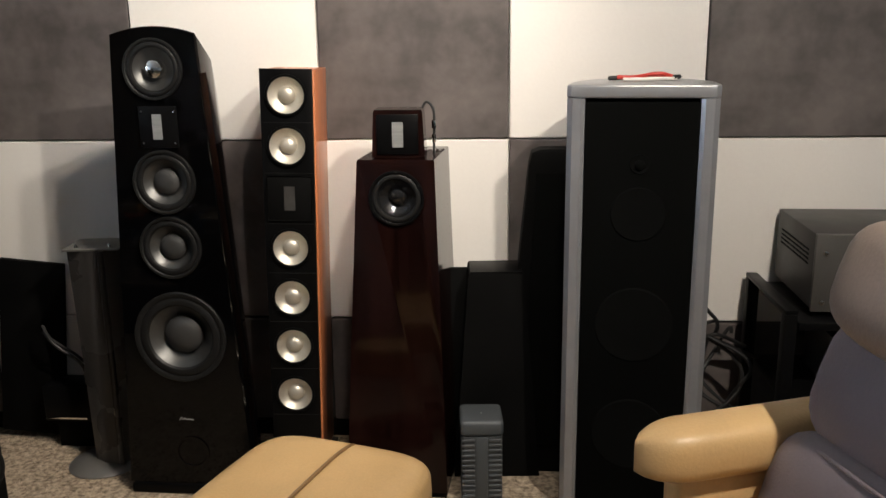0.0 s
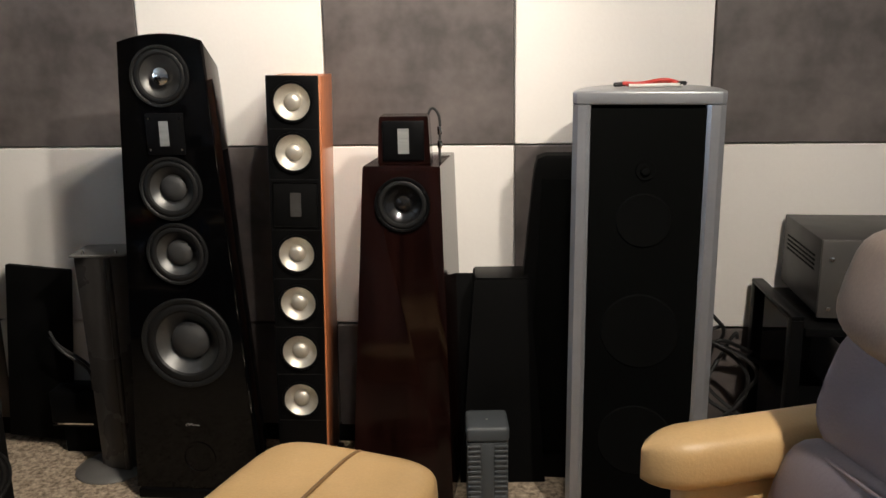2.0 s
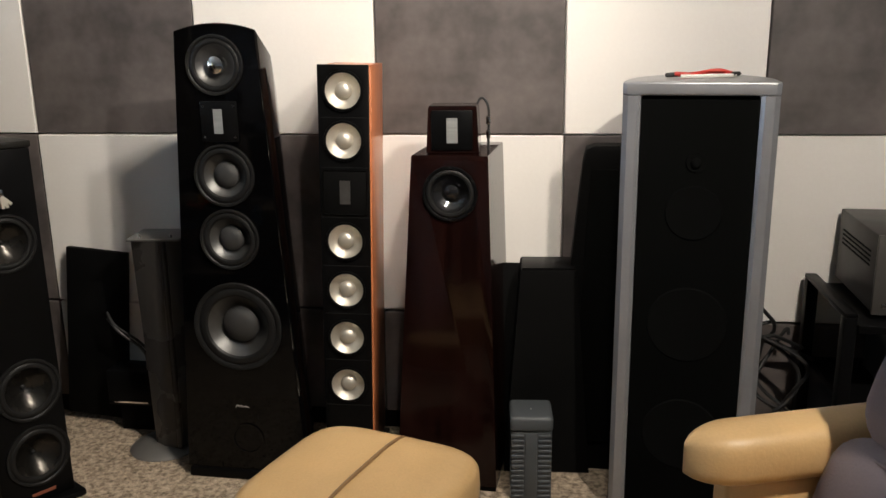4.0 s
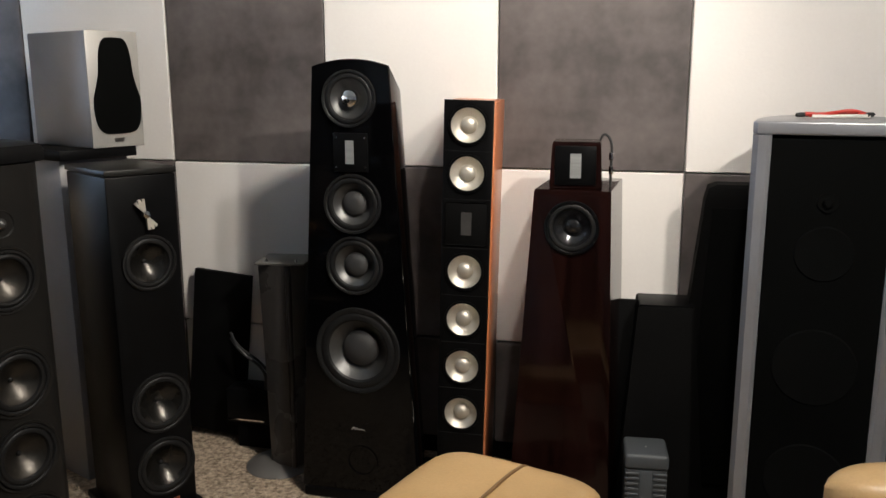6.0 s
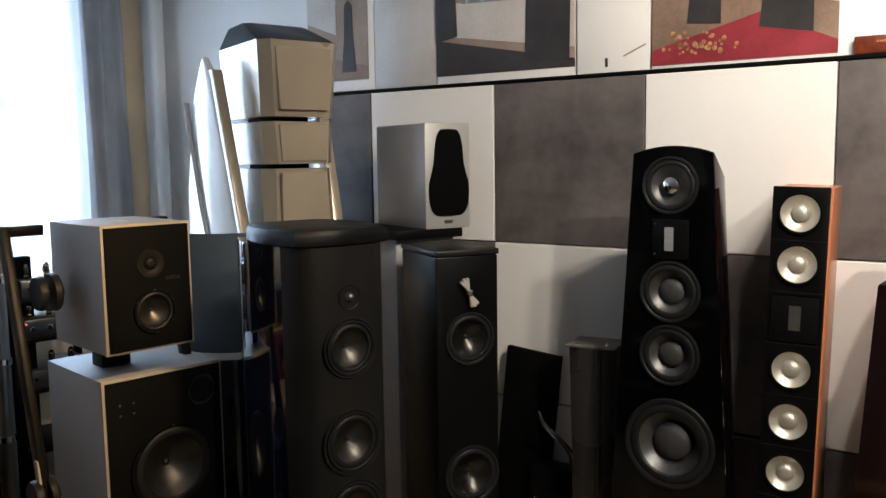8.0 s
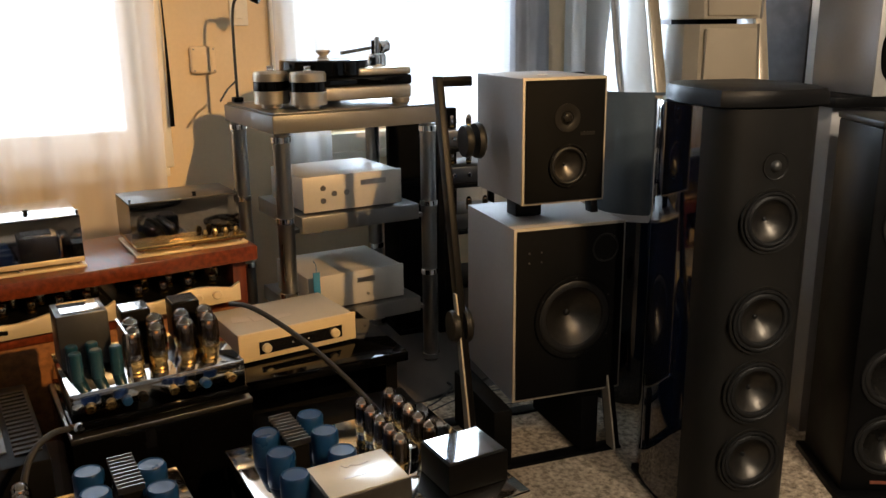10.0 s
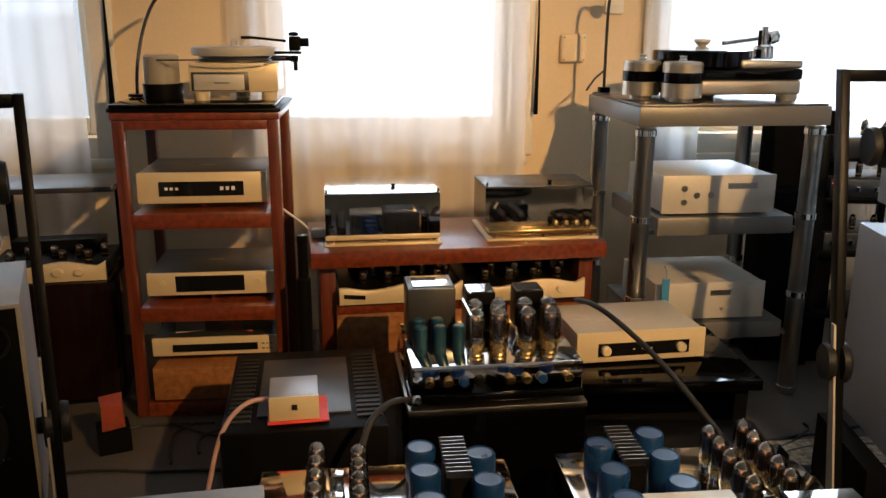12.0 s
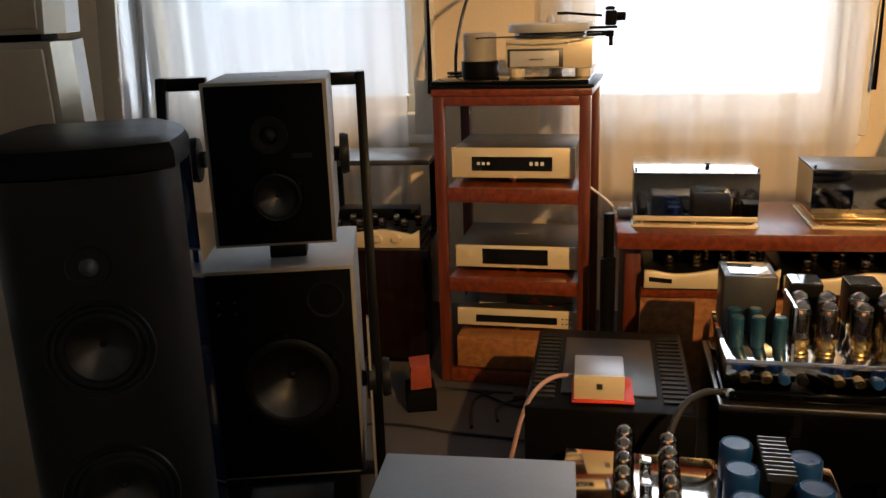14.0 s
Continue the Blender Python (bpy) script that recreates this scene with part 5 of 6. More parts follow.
player(0.713, -0.205, 0.212, 0.100, ALU, "display", "disc player with pale front and wide black display window")
player(0.396, -0.200, 0.222, 0.076, ALU, "tray", "disc transport with pale front and dark central window")
player(0.178, -0.200, 0.230, 0.062, ALU, "tuner", "slim tuner with pale front and long dark dial")
for u, r, mt in ((-0.10, 12, P_PALE), (0.10, -20, RED), (0.12, 25, P_DARK)):
    pm = thing("leaflet", -3.10, -0.552 + u, 0.2645 + 0.003 * (mt is P_DARK), 90 + r, "small printed leaflet lying on the tuner", "leaflet")
    part("sheet", box(-0.05, 0.05, -0.06, 0.06, 0.0, 0.0025), mt, pm)


def turntable_compact():
    b = thing("turntable_base_board", -2.915, -0.552, 1.0525, 90, "black slab under a turntable", "board")
    part("slab", box(-0.262, 0.25, 0.0, 0.36, 0.0, 0.012, 0.003), PIANO, b)
    t = thing("compact_turntable", -3.06, -0.450, 1.065, 90, "compact silver turntable with a frosted platter and black arm", "turntable")
    part("plinth", box(-0.135, 0.150, -0.02, 0.20, 0.028, 0.122, 0.004), ALU, t)
    part("plinth_panel", box(-0.120, 0.042, -0.024, -0.0203, 0.034, 0.085, 0.002), GREY_BOX, t)
    part("panel_border", box(-0.128, 0.056, -0.0225, -0.0202, 0.032, 0.092, 0.002), ALU_DARK, t)
    bars(t, -0.03, -0.0242, 0.058, 0.05, 0.004, STEEL, 1, 0)
    part("subplatter", lathe([(0.12, 0.124), (0.12, 0.142), (0, 0.142)], 48, Matrix.Translation((0.0, 0.10, 0))), ALU_DARK, t)
    part("platter", lathe([(0.140, 0.143), (0.143, 0.148), (0.143, 0.168), (0.139, 0.172), (0, 0.171)], 64, Matrix.Translation((0.0, 0.10, 0))), GREY_BOX, t, "frosted pale platter")
    part("spindle_cap", lathe([(0.014, 0.172), (0.012, 0.188), (0.006, 0.196), (0, 0.197)], 20, Matrix.Translation((0.0, 0.10, 0))), GREY_BOX, t)
    for u, v in ((-0.10, 0.0), (0.12, 0.0), (0.01, 0.18)):
        part("foot", lathe([(0.024, 0), (0.026, 0.005), (0.026, 0.027), (0, 0.027)], 24, Matrix.Translation((u, v, 0))), ALU, t)
    a = part("arm_tower", box(0.185, 0.222, 0.04, 0.09, 0.158, 0.206, 0.006), MATT_BLACK, t, "black tonearm tower")
    part("arm_board", box(0.125, 0.190, 0.04, 0.09, 0.126, 0.142, 0.004), MATT_BLACK, a)
    part("tonearm", rod((0.175, 0.06, 0.190), (0.048, 0.045, 0.203), 0.0045, 12), MATT_BLACK, a)
    part("headshell", box(0.030, 0.060, 0.035, 0.055, 0.196, 0.206, 0.002), MATT_BLACK, a)
    part("counterweight", lathe([(0.012, 0), (0.014, 0.003), (0.014, 0.02), (0, 0.022)], 20, Matrix.Translation((0.20, 0.06, 0.122))), MATT_BLACK, a)
    part("arm_lift", lathe([(0.007, 0), (0.007, 0.03), (0, 0.03)], 14, Matrix.Translation((0.205, 0.045, 0.094))), MATT_BLACK, a)
    part("arm_bearing", lathe([(0.014, 0.207), (0.016, 0.210), (0.016, 0.216), (0.006, 0.220), (0, 0.220)], 18, Matrix.Translation((0.200, 0.06, 0))), MATT_BLACK, a)
    part("arm_weight", lathe([(0.013, -0.016), (0.014, -0.014), (0.014, 0.014), (0, 0.016)], 18, pose(0.236, 0.062, 0.186, 0, 90, 0)), MATT_BLACK, a)
    part("arm_rail", box(0.120, 0.225, 0.052, 0.066, 0.148, 0.157, 0.002), MATT_BLACK, a)
    m = thing("turntable_motor", -3.11, -0.685, 1.065, 90, "cylindrical turntable motor housing, pale over black", "motor")
    part("base", lathe([(0.062, 0.0), (0.064, 0.004), (0.064, 0.052), (0, 0.052)], 40), SATIN_BLACK, m)
    part("housing", lathe([(0.056, 0.053), (0.057, 0.056), (0.057, 0.140), (0.050, 0.146), (0, 0.146)], 40), PALE_EDGE, m)
    single("drive_belt", tube([(-3.05, -0.685, 1.195), (-2.99, -0.60, 1.197), (-2.955, -0.45, 1.200), (-2.96, -0.33, 1.202), (-3.02, -0.27, 1.203)], 0.0025, 8), BLACK_CABLE, "thin black drive belt", "belt")
    lp = thing("record_lamp", -3.25, -0.70, 1.065, 90, "thin black goose-neck lamp behind a turntable", "lamp")
    part("gooseneck", tube([(-0.10, -0.02, 0.0), (-0.10, 0.0, 0.10), (-0.07, 0.02, 0.24), (-0.02, 0.02, 0.34), (0.09, 0.0, 0.40)], 0.006, 8), BLACK_CABLE, lp)
    part("base", lathe([(0.03, 0), (0.03, 0.008), (0, 0.01)], 20, Matrix.Translation((-0.10, -0.02, 0))), SATIN_BLACK, lp)


turntable_compact()


def bench():
    t = thing("low_wooden_bench", -2.852, 0.297, 0.0, 94.5, "low rosewood bench carrying amplifiers before the window", "bench")
    part("top_board", box(-0.50, 0.50, 0.0, 0.46, 0.545, 0.598, 0.004), WOOD_RED, t)
    for u in (-0.47, 0.42):
        part("side_board", box(u, u + 0.05, 0.05, 0.44, 0.0, 0.544, 0.003), WOOD_RED_UP, t)
    part("middle_shelf", box(-0.4195, 0.4195, 0.01, 0.44, 0.385, 0.420, 0.003), WOOD_RED, t)
    part("plinth_board", box(-0.4195, 0.4195, 0.02, 0.05, 0.04, 0.384, 0.003), WOOD_GOLD, t)


bench()


def valve(owner, x, y, z, h=0.085, r=0.019, mat=None, lit=True):
    """A glass output valve with a chrome getter top, grey plate and dark base."""
    v = part("valve", lathe([(r * 0.8, 0.0), (r * 0.8, h * 0.12), (r * 0.62, h * 0.16)], 16, Matrix.Translation((x, y, z))), mat or MATT_BLACK, owner)
    part("bulb", lathe([(r * 0.62, h * 0.15), (r * 0.95, h * 0.30), (r, h * 0.5), (r * 0.96, h * 0.78), (r * 0.7, h * 0.93), (r * 0.25, h * 1.0), (0, h * 1.01)], 16, Matrix.Translation((x, y, z))), TUBE_GLASS, v)
    part("plate", lathe([(r * 0.70, h * 0.34), (r * 0.74, h * 0.74), (0, h * 0.74)], 10, Matrix.Translation((x, y, z))), PLATE_GREY, v)
    part("base_ring", lathe([(r * 0.82, h * 0.08), (r * 0.92, h * 0.12), (r * 0.92, h * 0.24), (r * 0.64, h * 0.28)], 16, Matrix.Translation((x, y, z))), BRASS, v)
    part("getter", lathe([(r * 0.80, h * 0.875), (r * 0.69, h * 0.925), (r * 0.24, h * 0.99), (0, h)], 16, Matrix.Translation((x, y, z))), CHROME, v)
    if lit:
        part("filament", lathe([(r * 0.14, h * 0.72), (r * 0.14, h * 0.78), (0, h * 0.78)], 8, Matrix.Translation((x, y, z))), FILAMENT, v)


def cased_amp(u, seed, label):
    """A mirror-topped acrylic case over valves and cans on a polished base."""
    t = thing("cased_valve_amplifier", -2.905 - 0.03 * (u > 0), 0.31 + u, 0.5985, 92, label, "amplifier", "cased amplifiers on the bench")
    r = random.Random(seed)
    fy = 0.004 if seed == 1 else 0.065
    part("base_board", box(-0.19, 0.19, 0.0, 0.30, 0.020, 0.036, 0.002), ALU if seed == 1 else BRASS, t, "bright polished base")
    part("under_board", box(-0.195, 0.195, -0.004, 0.31, 0.0, 0.008, 0.002), ALU, t, "thin bright board")
    for q in (-0.17, 0.0, 0.17):
        part("foot", lathe([(0.008, 0.0085), (0.011, 0.013), (0.011, 0.0198), (0, 0.0198)], 14, Matrix.Translation((q, 0.012, 0))), CHROME, t)
    part("cover_top", box(-0.19, 0.19, fy, 0.30, 0.170, 0.176, 0.001), CHROME if seed == 1 else ALU_DARK, t, "mirror-like cover plate")
    fr = part("cover_front", box(-0.19, 0.19, fy, fy + 0.004, 0.037, 0.1695), ACRYLIC, t, "smoked reflecting front pane")
    for q in (-0.19, 0.187):
        part("cover_side", box(q, q + 0.003, fy + 0.0045, 0.30, 0.037, 0.1695), ACRYLIC, t)
    part("back_plate", box(-0.186, 0.186, 0.295, 0.299, 0.037, 0.1695), MATT_BLACK, t)
    part("top_knob", lathe([(0.008, 0.1765), (0.005, 0.185), (0.009, 0.190), (0, 0.192)], 14, Matrix.Translation((0.04, 0.09, 0))), MATT_BLACK, t)
    part("transformer", box(-0.03, 0.10, fy + 0.14, 0.28, 0.0365, 0.15, 0.004), SATIN_BLACK, t)
    for k in range(4):
        m = Matrix.Translation((-0.155 + 0.042 * k, fy + 0.056 + 0.05 * (k % 2), 0))
        part("capacitor", lathe([(0.017, 0.0365), (0.018, 0.04), (0.018, 0.11 + r.uniform(-0.02, 0.02)), (0, 0.112)], 18, m), BLUE_CAN, t)
    for k in range(4):
        valve(t, 0.02 + 0.042 * k, fy + 0.051, 0.0365, 0.08, 0.014)
    # brass bumps stand in for warm glints along the front edge
    for k in range(4):
        part("brass_glint", lathe([(0.009, 0.0365), (0.011, 0.052), (0.006, 0.062), (0, 0.064)], 12, Matrix.Translation((0.05 + 0.037 * k, 0.025, 0))), BRASS, t)
    for q in (-0.184, 0.184):
        part("corner_pin", rod((q, fy + 0.008, 0.1762), (q, fy + 0.008, 0.190), 0.004, 10), CHROME, t)
    return t


cased_amp(-0.274, 1, "valve amplifier under a mirror-topped smoked case")
cased_amp(0.272, 2, "valve amplifier under a dark-topped smoked case, brass bumps as warm glints")


def wave_amp(u, label, owner_x=-2.830, z=0.4205, rz=94.5, y0=0.297):
    t = thing("wave_front_amplifier", owner_x, y0 + u, z, rz, label, "amplifier", "valve amplifiers with wavy fronts")
    t.scale = (1, 1, 0.78)
    part("chassis", box(-0.20, 0.20, 0.02, 0.34, 0.008, 0.055, 0.003), SATIN_BLACK, t)
    out = [(-0.205, 0.0), (0.205, 0.0), (0.205, 0.085)]
    out += [(0.205 - 0.41 * k / 14, 0.055 + 0.032 * math.exp(-((0.205 - 0.41 * k / 14 - 0.06) / 0.10) ** 2) + 0.018 * math.exp(-((0.205 - 0.41 * k / 14 + 0.19) / 0.05) ** 2)) for k in range(1, 15)]
    f = part("front_panel", prism(out, 0.0, 0.018, "y", bev=0.002), ALU, t, "pale wavy aluminium front")
    for q in (0.05, 0.12):
        part("knob", lathe([(0.018, 0), (0.018, 0.012), (0.014, 0.015), (0, 0.015)], 24, front(q, 0.0, 0.045)), ALU, f)
    part("dark_cutout", prism([(-0.19, 0.030), (-0.12, 0.022), (-0.12, 0.040), (-0.19, 0.048)], -0.0018, -0.0002, "y"), DISPLAY, f)
    for k in range(4):
        valve(t, -0.12 + 0.085 * k, 0.09, 0.0555, 0.062, 0.016)
        valve(t, -0.08 + 0.085 * k, 0.17, 0.0555, 0.060, 0.015)
    part("transformer", box(-0.16, 0.16, 0.25, 0.335, 0.0555, 0.115, 0.005), SATIN_BLACK, t)
    return t


wave_amp(-0.205, "valve amplifier with a pale wavy front under the bench")
wave_amp(0.21, "valve amplifier with a pale wavy front and knobs under the bench")
wave_amp(0.0, "valve amplifier with pale wavy front behind a bass cabinet", -3.05, 0.452, 96, -1.12)
sd = thing("dark_side_cabinet", -3.03, -1.12, 0.0, 96, "dark wooden low cabinet under a valve amplifier", "cabinet")
part("body", box(-0.24, 0.24, 0.0, 0.40, 0.02, 0.45, 0.006), WOOD_DARK, sd)
part("plinth", box(-0.22, 0.22, 0.02, 0.38, 0.0, 0.0195), MATT_BLACK, sd)
sp2 = thing("square_stand_top", -3.10, -1.10, 0.62, 96, "dark shelf with polished top behind a monitor", "shelf")
part("board", box(-0.20, 0.22, 0.0, 0.30, 0.13, 0.15, 0.004), ALU_DARK, sp2)
for q in (-0.19, 0.19):
    part("leg", box(q - 0.012, q + 0.012, 0.26, 0.285, -0.169, 0.1295), SATIN_BLACK, sp2)
pl = thing("black_post", -2.80, -0.225, 0.0, 90, "slim black tubular post beside the bench", "post")
part("lower_tube", rod((0, 0, 0.012), (0, 0, 0.52), 0.024, 20), SATIN_BLACK, pl)
part("upper_tube", rod((0, 0.02, 0.5205), (0, 0.02, 0.66), 0.017, 20), SATIN_BLACK, pl)
part("foot", lathe([(0.05, 0), (0.05, 0.008), (0.03, 0.0119), (0, 0.0119)], 24), SATIN_BLACK, pl)
ca = thing("curled_mains_plug", -3.02, -0.18, 0.5985, 90, "white plug and lead lying on the bench", "plug")
part("plug", box(-0.03, 0.03, 0.0, 0.04, 0.0, 0.03, 0.008), WHITE_CABLE, ca)
part("lead", tube([(-0.03, 0.02, 0.02), (-0.06, 0.03, 0.05), (-0.12, 0.05, 0.09), (-0.16, 0.10, 0.11)], 0.004), WHITE_CABLE, ca)


def rack_steel():
    t = thing("steel_equipment_rack", -2.905, 1.215, 0.0, 91.4, "steel rack on round posts with grey platform shelves", "rack")
    for u, v in ((-0.300, 0.02), (0.300, 0.02), (-0.300, 0.52), (0.300, 0.52)):
        p = part("post", rod((u, v, 0.0), (u, v, 0.985), 0.031, 28), STEEL, t, "round brushed steel post")
        for z in (0.02, 0.385, 0.67, 0.965):
            part("collar", lathe([(0.032, z - 0.012), (0.036, z - 0.010), (0.036, z + 0.010), (0.032, z + 0.012)], 28, Matrix.Translation((u, v, 0))), CHROME, p)
    part("top_platform", box(-0.340, 0.330, -0.02, 0.56, 0.988, 1.052, 0.004), PLATFORM, t, "thick grey top platform")
    part("top_sheet", box(-0.330, 0.320, -0.012, 0.55, 1.0525, 1.060, 0.002), ALU_DARK, t)
    for z in (0.612, 0.228):
        part("shelf", box(-0.245, 0.245, 0.0, 0.50, z, z + 0.062, 0.004), PLATFORM, t, "grey platform shelf")
        for s in (-1, 1):
            part("shelf_arm", prism([(s * 0.245, 0.03), (s * 0.275, 0.012), (s * 0.275, 0.05), (s * 0.245, 0.12)], z + 0.002, z + 0.016, "z"), STEEL, t)
    return t


rack_steel()


def grey_amp(z, holes, label):
    t = thing("grey_amplifier", -2.925, 1.190, z, 91, label, "amplifier", "grey amplifiers in the steel rack")
    part("case", box(-0.200, 0.200, 0.010, 0.36, 0.014, 0.140, 0.003), GREY_BOX, t)
    f = part("front_panel", box(-0.203, 0.203, 0.0, 0.0098, 0.010, 0.143, 0.002), GREY_BOX, t)
    for u in (-0.16, 0.16):
        for v in (0.05, 0.31):
            part("foot", lathe([(0.018, 0), (0.020, 0.004), (0.020, 0.0135), (0, 0.0135)], 18, Matrix.Translation((u, v, 0))), RUBBER, t)
    if holes:
        for u, w_ in ((-0.125, 0.098), (-0.125, 0.050), (-0.080, 0.074), (-0.030, 0.074)):
            part("socket", lathe([(0.011, 0), (0.011, 0.003), (0.006, 0.004), (0, 0.002)], 18, front(u, 0, w_)), STEEL, f)
    else:
        part("push_button", lathe([(0.006, 0), (0.006, 0.003), (0, 0.003)], 14, front(0.045, 0, 0.045)), STEEL, f)
    part("name_plate", box(0.0 if not holes else 0.03, 0.075 if not holes else 0.135, -0.0018, -0.0002, 0.095, 0.115), STEEL, f)


grey_amp(0.6745, True, "light grey amplifier with four round sockets on its front")
grey_amp(0.2905, False, "light grey power supply with a small name plate")
tag = thing("blue_tag", -2.905, 1.008, 0.405, 91, "blue swing tag hanging from the grey unit", "tag")
part("card", box(-0.014, 0.014, -0.025, -0.020, -0.06, 0.06, 0.002), BLUE_TAG, tag)
part("string", tube([(0, -0.0225, 0.06), (0.004, -0.015, 0.085), (0.0, 0.002, 0.10)], 0.0015, 6), BLUE_TAG, tag)


def turntable_big():
    t = thing("large_turntable", -3.18, 1.205, 1.0605, 91, "large silver and black banded turntable with separate motor towers", "turntable")
    t.scale = (1.12, 1.1, 1.28)
    part("plinth_lower", box(-0.17, 0.25, -0.16, 0.10, 0.016, 0.055, 0.008, 3), SATIN_SILVER, t)
    part("plinth_band", box(-0.172, 0.252, -0.162, 0.102, 0.0555, 0.085, 0.008, 3), PIANO, t, "gloss black band")
    part("plinth_upper", box(0.05, 0.25, -0.16, 0.10, 0.0855, 0.108, 0.008, 3), SATIN_SILVER, t)
    part("platter", lathe([(0.150, 0.087), (0.153, 0.090), (0.153, 0.128), (0.149, 0.132), (0, 0.131)], 64, Matrix.Translation((-0.02, -0.02, 0))), PIANO, t, "black platter")
    part("record_clamp", lathe([(0.020, 0.132), (0.022, 0.136), (0.012, 0.142), (0.026, 0.154), (0.024, 0.160), (0, 0.161)], 24, Matrix.Translation((-0.02, -0.02, 0))), GREY_BOX, t)
    for u, v in ((-0.14, -0.13), (0.22, -0.13), (0.04, 0.07)):
        part("foot", lathe([(0.03, 0), (0.032, 0.004), (0.032, 0.0158), (0, 0.0158)], 24, Matrix.Translation((u, v, 0))), SATIN_SILVER, t)
    a = part("arm_base", lathe([(0.034, 0.1085), (0.034, 0.140), (0.028, 0.145), (0, 0.145)], 28, Matrix.Translation((0.195, 0.0, 0))), CHROME, t)
    part("arm_tube", rod((0.195, 0.0, 0.165), (0.03, -0.06, 0.150), 0.006, 12), STEEL, a)
    part("counterweight", lathe([(0.018, -0.02), (0.02, -0.017), (0.02, 0.017), (0, 0.02)], 20, pose(0.225, 0.012, 0.165, 0, 80, 20)), CHROME, a)
    part("arm_post", rod((0.195, 0.0, 0.145), (0.195, 0.0, 0.195), 0.011, 16), CHROME, a)
    part("arm_lift", rod((0.165, -0.03, 0.145), (0.165, -0.03, 0.185), 0.006, 12), MATT_BLACK, a)
    for u, v, r in ((-0.250, -0.06, 0.062), (-0.150, -0.185, 0.064)):
        m = thing("turntable_motor_tower", -3.18 - v * 1.0, 1.205 + u, 1.0605, 91, "round silver and black banded motor tower beside the turntable", "motor", "motor towers")
        m.scale = (1.05, 1.05, 1.25)
        part("lower_drum", lathe([(r * 0.6, 0.0), (r * 0.6, 0.010), (r, 0.012), (r, 0.050), (0, 0.0502)], 36), SATIN_SILVER, m)
        part("black_band", lathe([(r * 1.01, 0.0505), (r * 1.01, 0.078), (0, 0.0782)], 36), PIANO, m)
        part("upper_drum", lathe([(r, 0.0785), (r, 0.100), (r * 0.93, 0.106), (r * 0.3, 0.108), (0, 0.108)], 36), SATIN_SILVER, m)
        part("pulley", lathe([(0.012, 0.1082), (0.014, 0.112), (0.010, 0.116), (0.014, 0.122), (0, 0.124)], 16), CHROME, m)
    lp = thing("goose_neck_lamp", -3.42, 0.965, 1.0605, 91, "thin black goose-neck lamp on the rack's back corner", "lamp")
    part("stem", tube([(-0.05, 0.02, 0.0), (-0.05, 0.02, 0.20), (-0.048, 0.02, 0.36), (-0.03, 0.0, 0.415), (0.02, -0.03, 0.410)], 0.006, 8), BLACK_CABLE, lp)
    part("head", lathe([(0.006, 0.0), (0.022, 0.012), (0.026, 0.042), (0.020, 0.045), (0, 0.04)], 20, pose(0.01, -0.025, 0.415, 0, 105, -30)), SATIN_BLACK, lp)
    part("strut", tube([(-0.05, 0.02, 0.085), (-0.10, -0.02, 0.055), (-0.14, -0.05, 0.012)], 0.004, 6, smooth=0), BLACK_CABLE, lp)
    part("clamp", box(-0.07, -0.03, 0.0, 0.04, 0.0, 0.02, 0.004), SATIN_BLACK, lp)


turntable_big()

# dark side rack with small lit gear behind the steel rack
dr = thing("dark_gear_rack", -3.15, 1.85, 0.0, 80, "dark rack of small valve gear between steel rack and monitor", "rack")
for u in (-0.16, 0.20):
    for v in (0.0, 0.30):
        part("post", box(u, u + 0.03, v, v + 0.03, 0.0, 0.92, 0.003), SATIN_BLACK, dr)
for z in (0.20, 0.45, 0.66, 0.82):
    part("shelf", box(-0.128, 0.198, 0.0, 0.33, z, z + 0.02, 0.003), SATIN_BLACK, dr)
for k, z in enumerate((0.4705, 0.6805, 0.8405)):
    g = thing("small_valve_preamp", -3.15, 1.85, z, 80, "small dark preamplifier with bright knobs and valves", "preamplifier", "small gear on the dark rack")
    part("case", box(-0.11, 0.18, 0.02, 0.28, 0.0, 0.07, 0.004), ALU_DARK, g)
    for j in range(4):
        part("knob", lathe([(0.010, 0), (0.010, 0.012), (0, 0.013)], 16, front(-0.08 + 0.07 * j, 0.02, 0.035)), CHROME, g)
    for j in range(3):
        valve(g, -0.06 + 0.08 * j, 0.10, 0.07, 0.06, 0.013)
    if k == 1:
        part("pilot_lamp", lathe([(0.004, 0), (0.004, 0.003), (0, 0.003)], 10, front(-0.10, 0.0195, 0.055)), LED_RED, g)
blk = single("flat_panel_back", box(-0.02, 0.02, -0.18, 0.14, 0.0, 0.30, 0.004), MATT_BLACK, "matt black box end beside the steel rack shelf", "box", m=pose(-3.30, 1.70, 0.70, 0, 0, -6))
bp_ = thing("box_pedestal", -3.33, 1.68, 0.0, -6, "black pedestal under a box", "pedestal")
part("column", box(-0.10, 0.10, -0.14, 0.14, 0.021, 0.679, 0.004), MATT_BLACK, bp_)
part("base", box(-0.11, 0.11, -0.15, 0.15, 0.0, 0.0205, 0.003), MATT_BLACK, bp_)
part("top_plate", box(-0.11, 0.11, -0.15, 0.15, 0.6795, 0.699, 0.003), SATIN_BLACK, bp_)

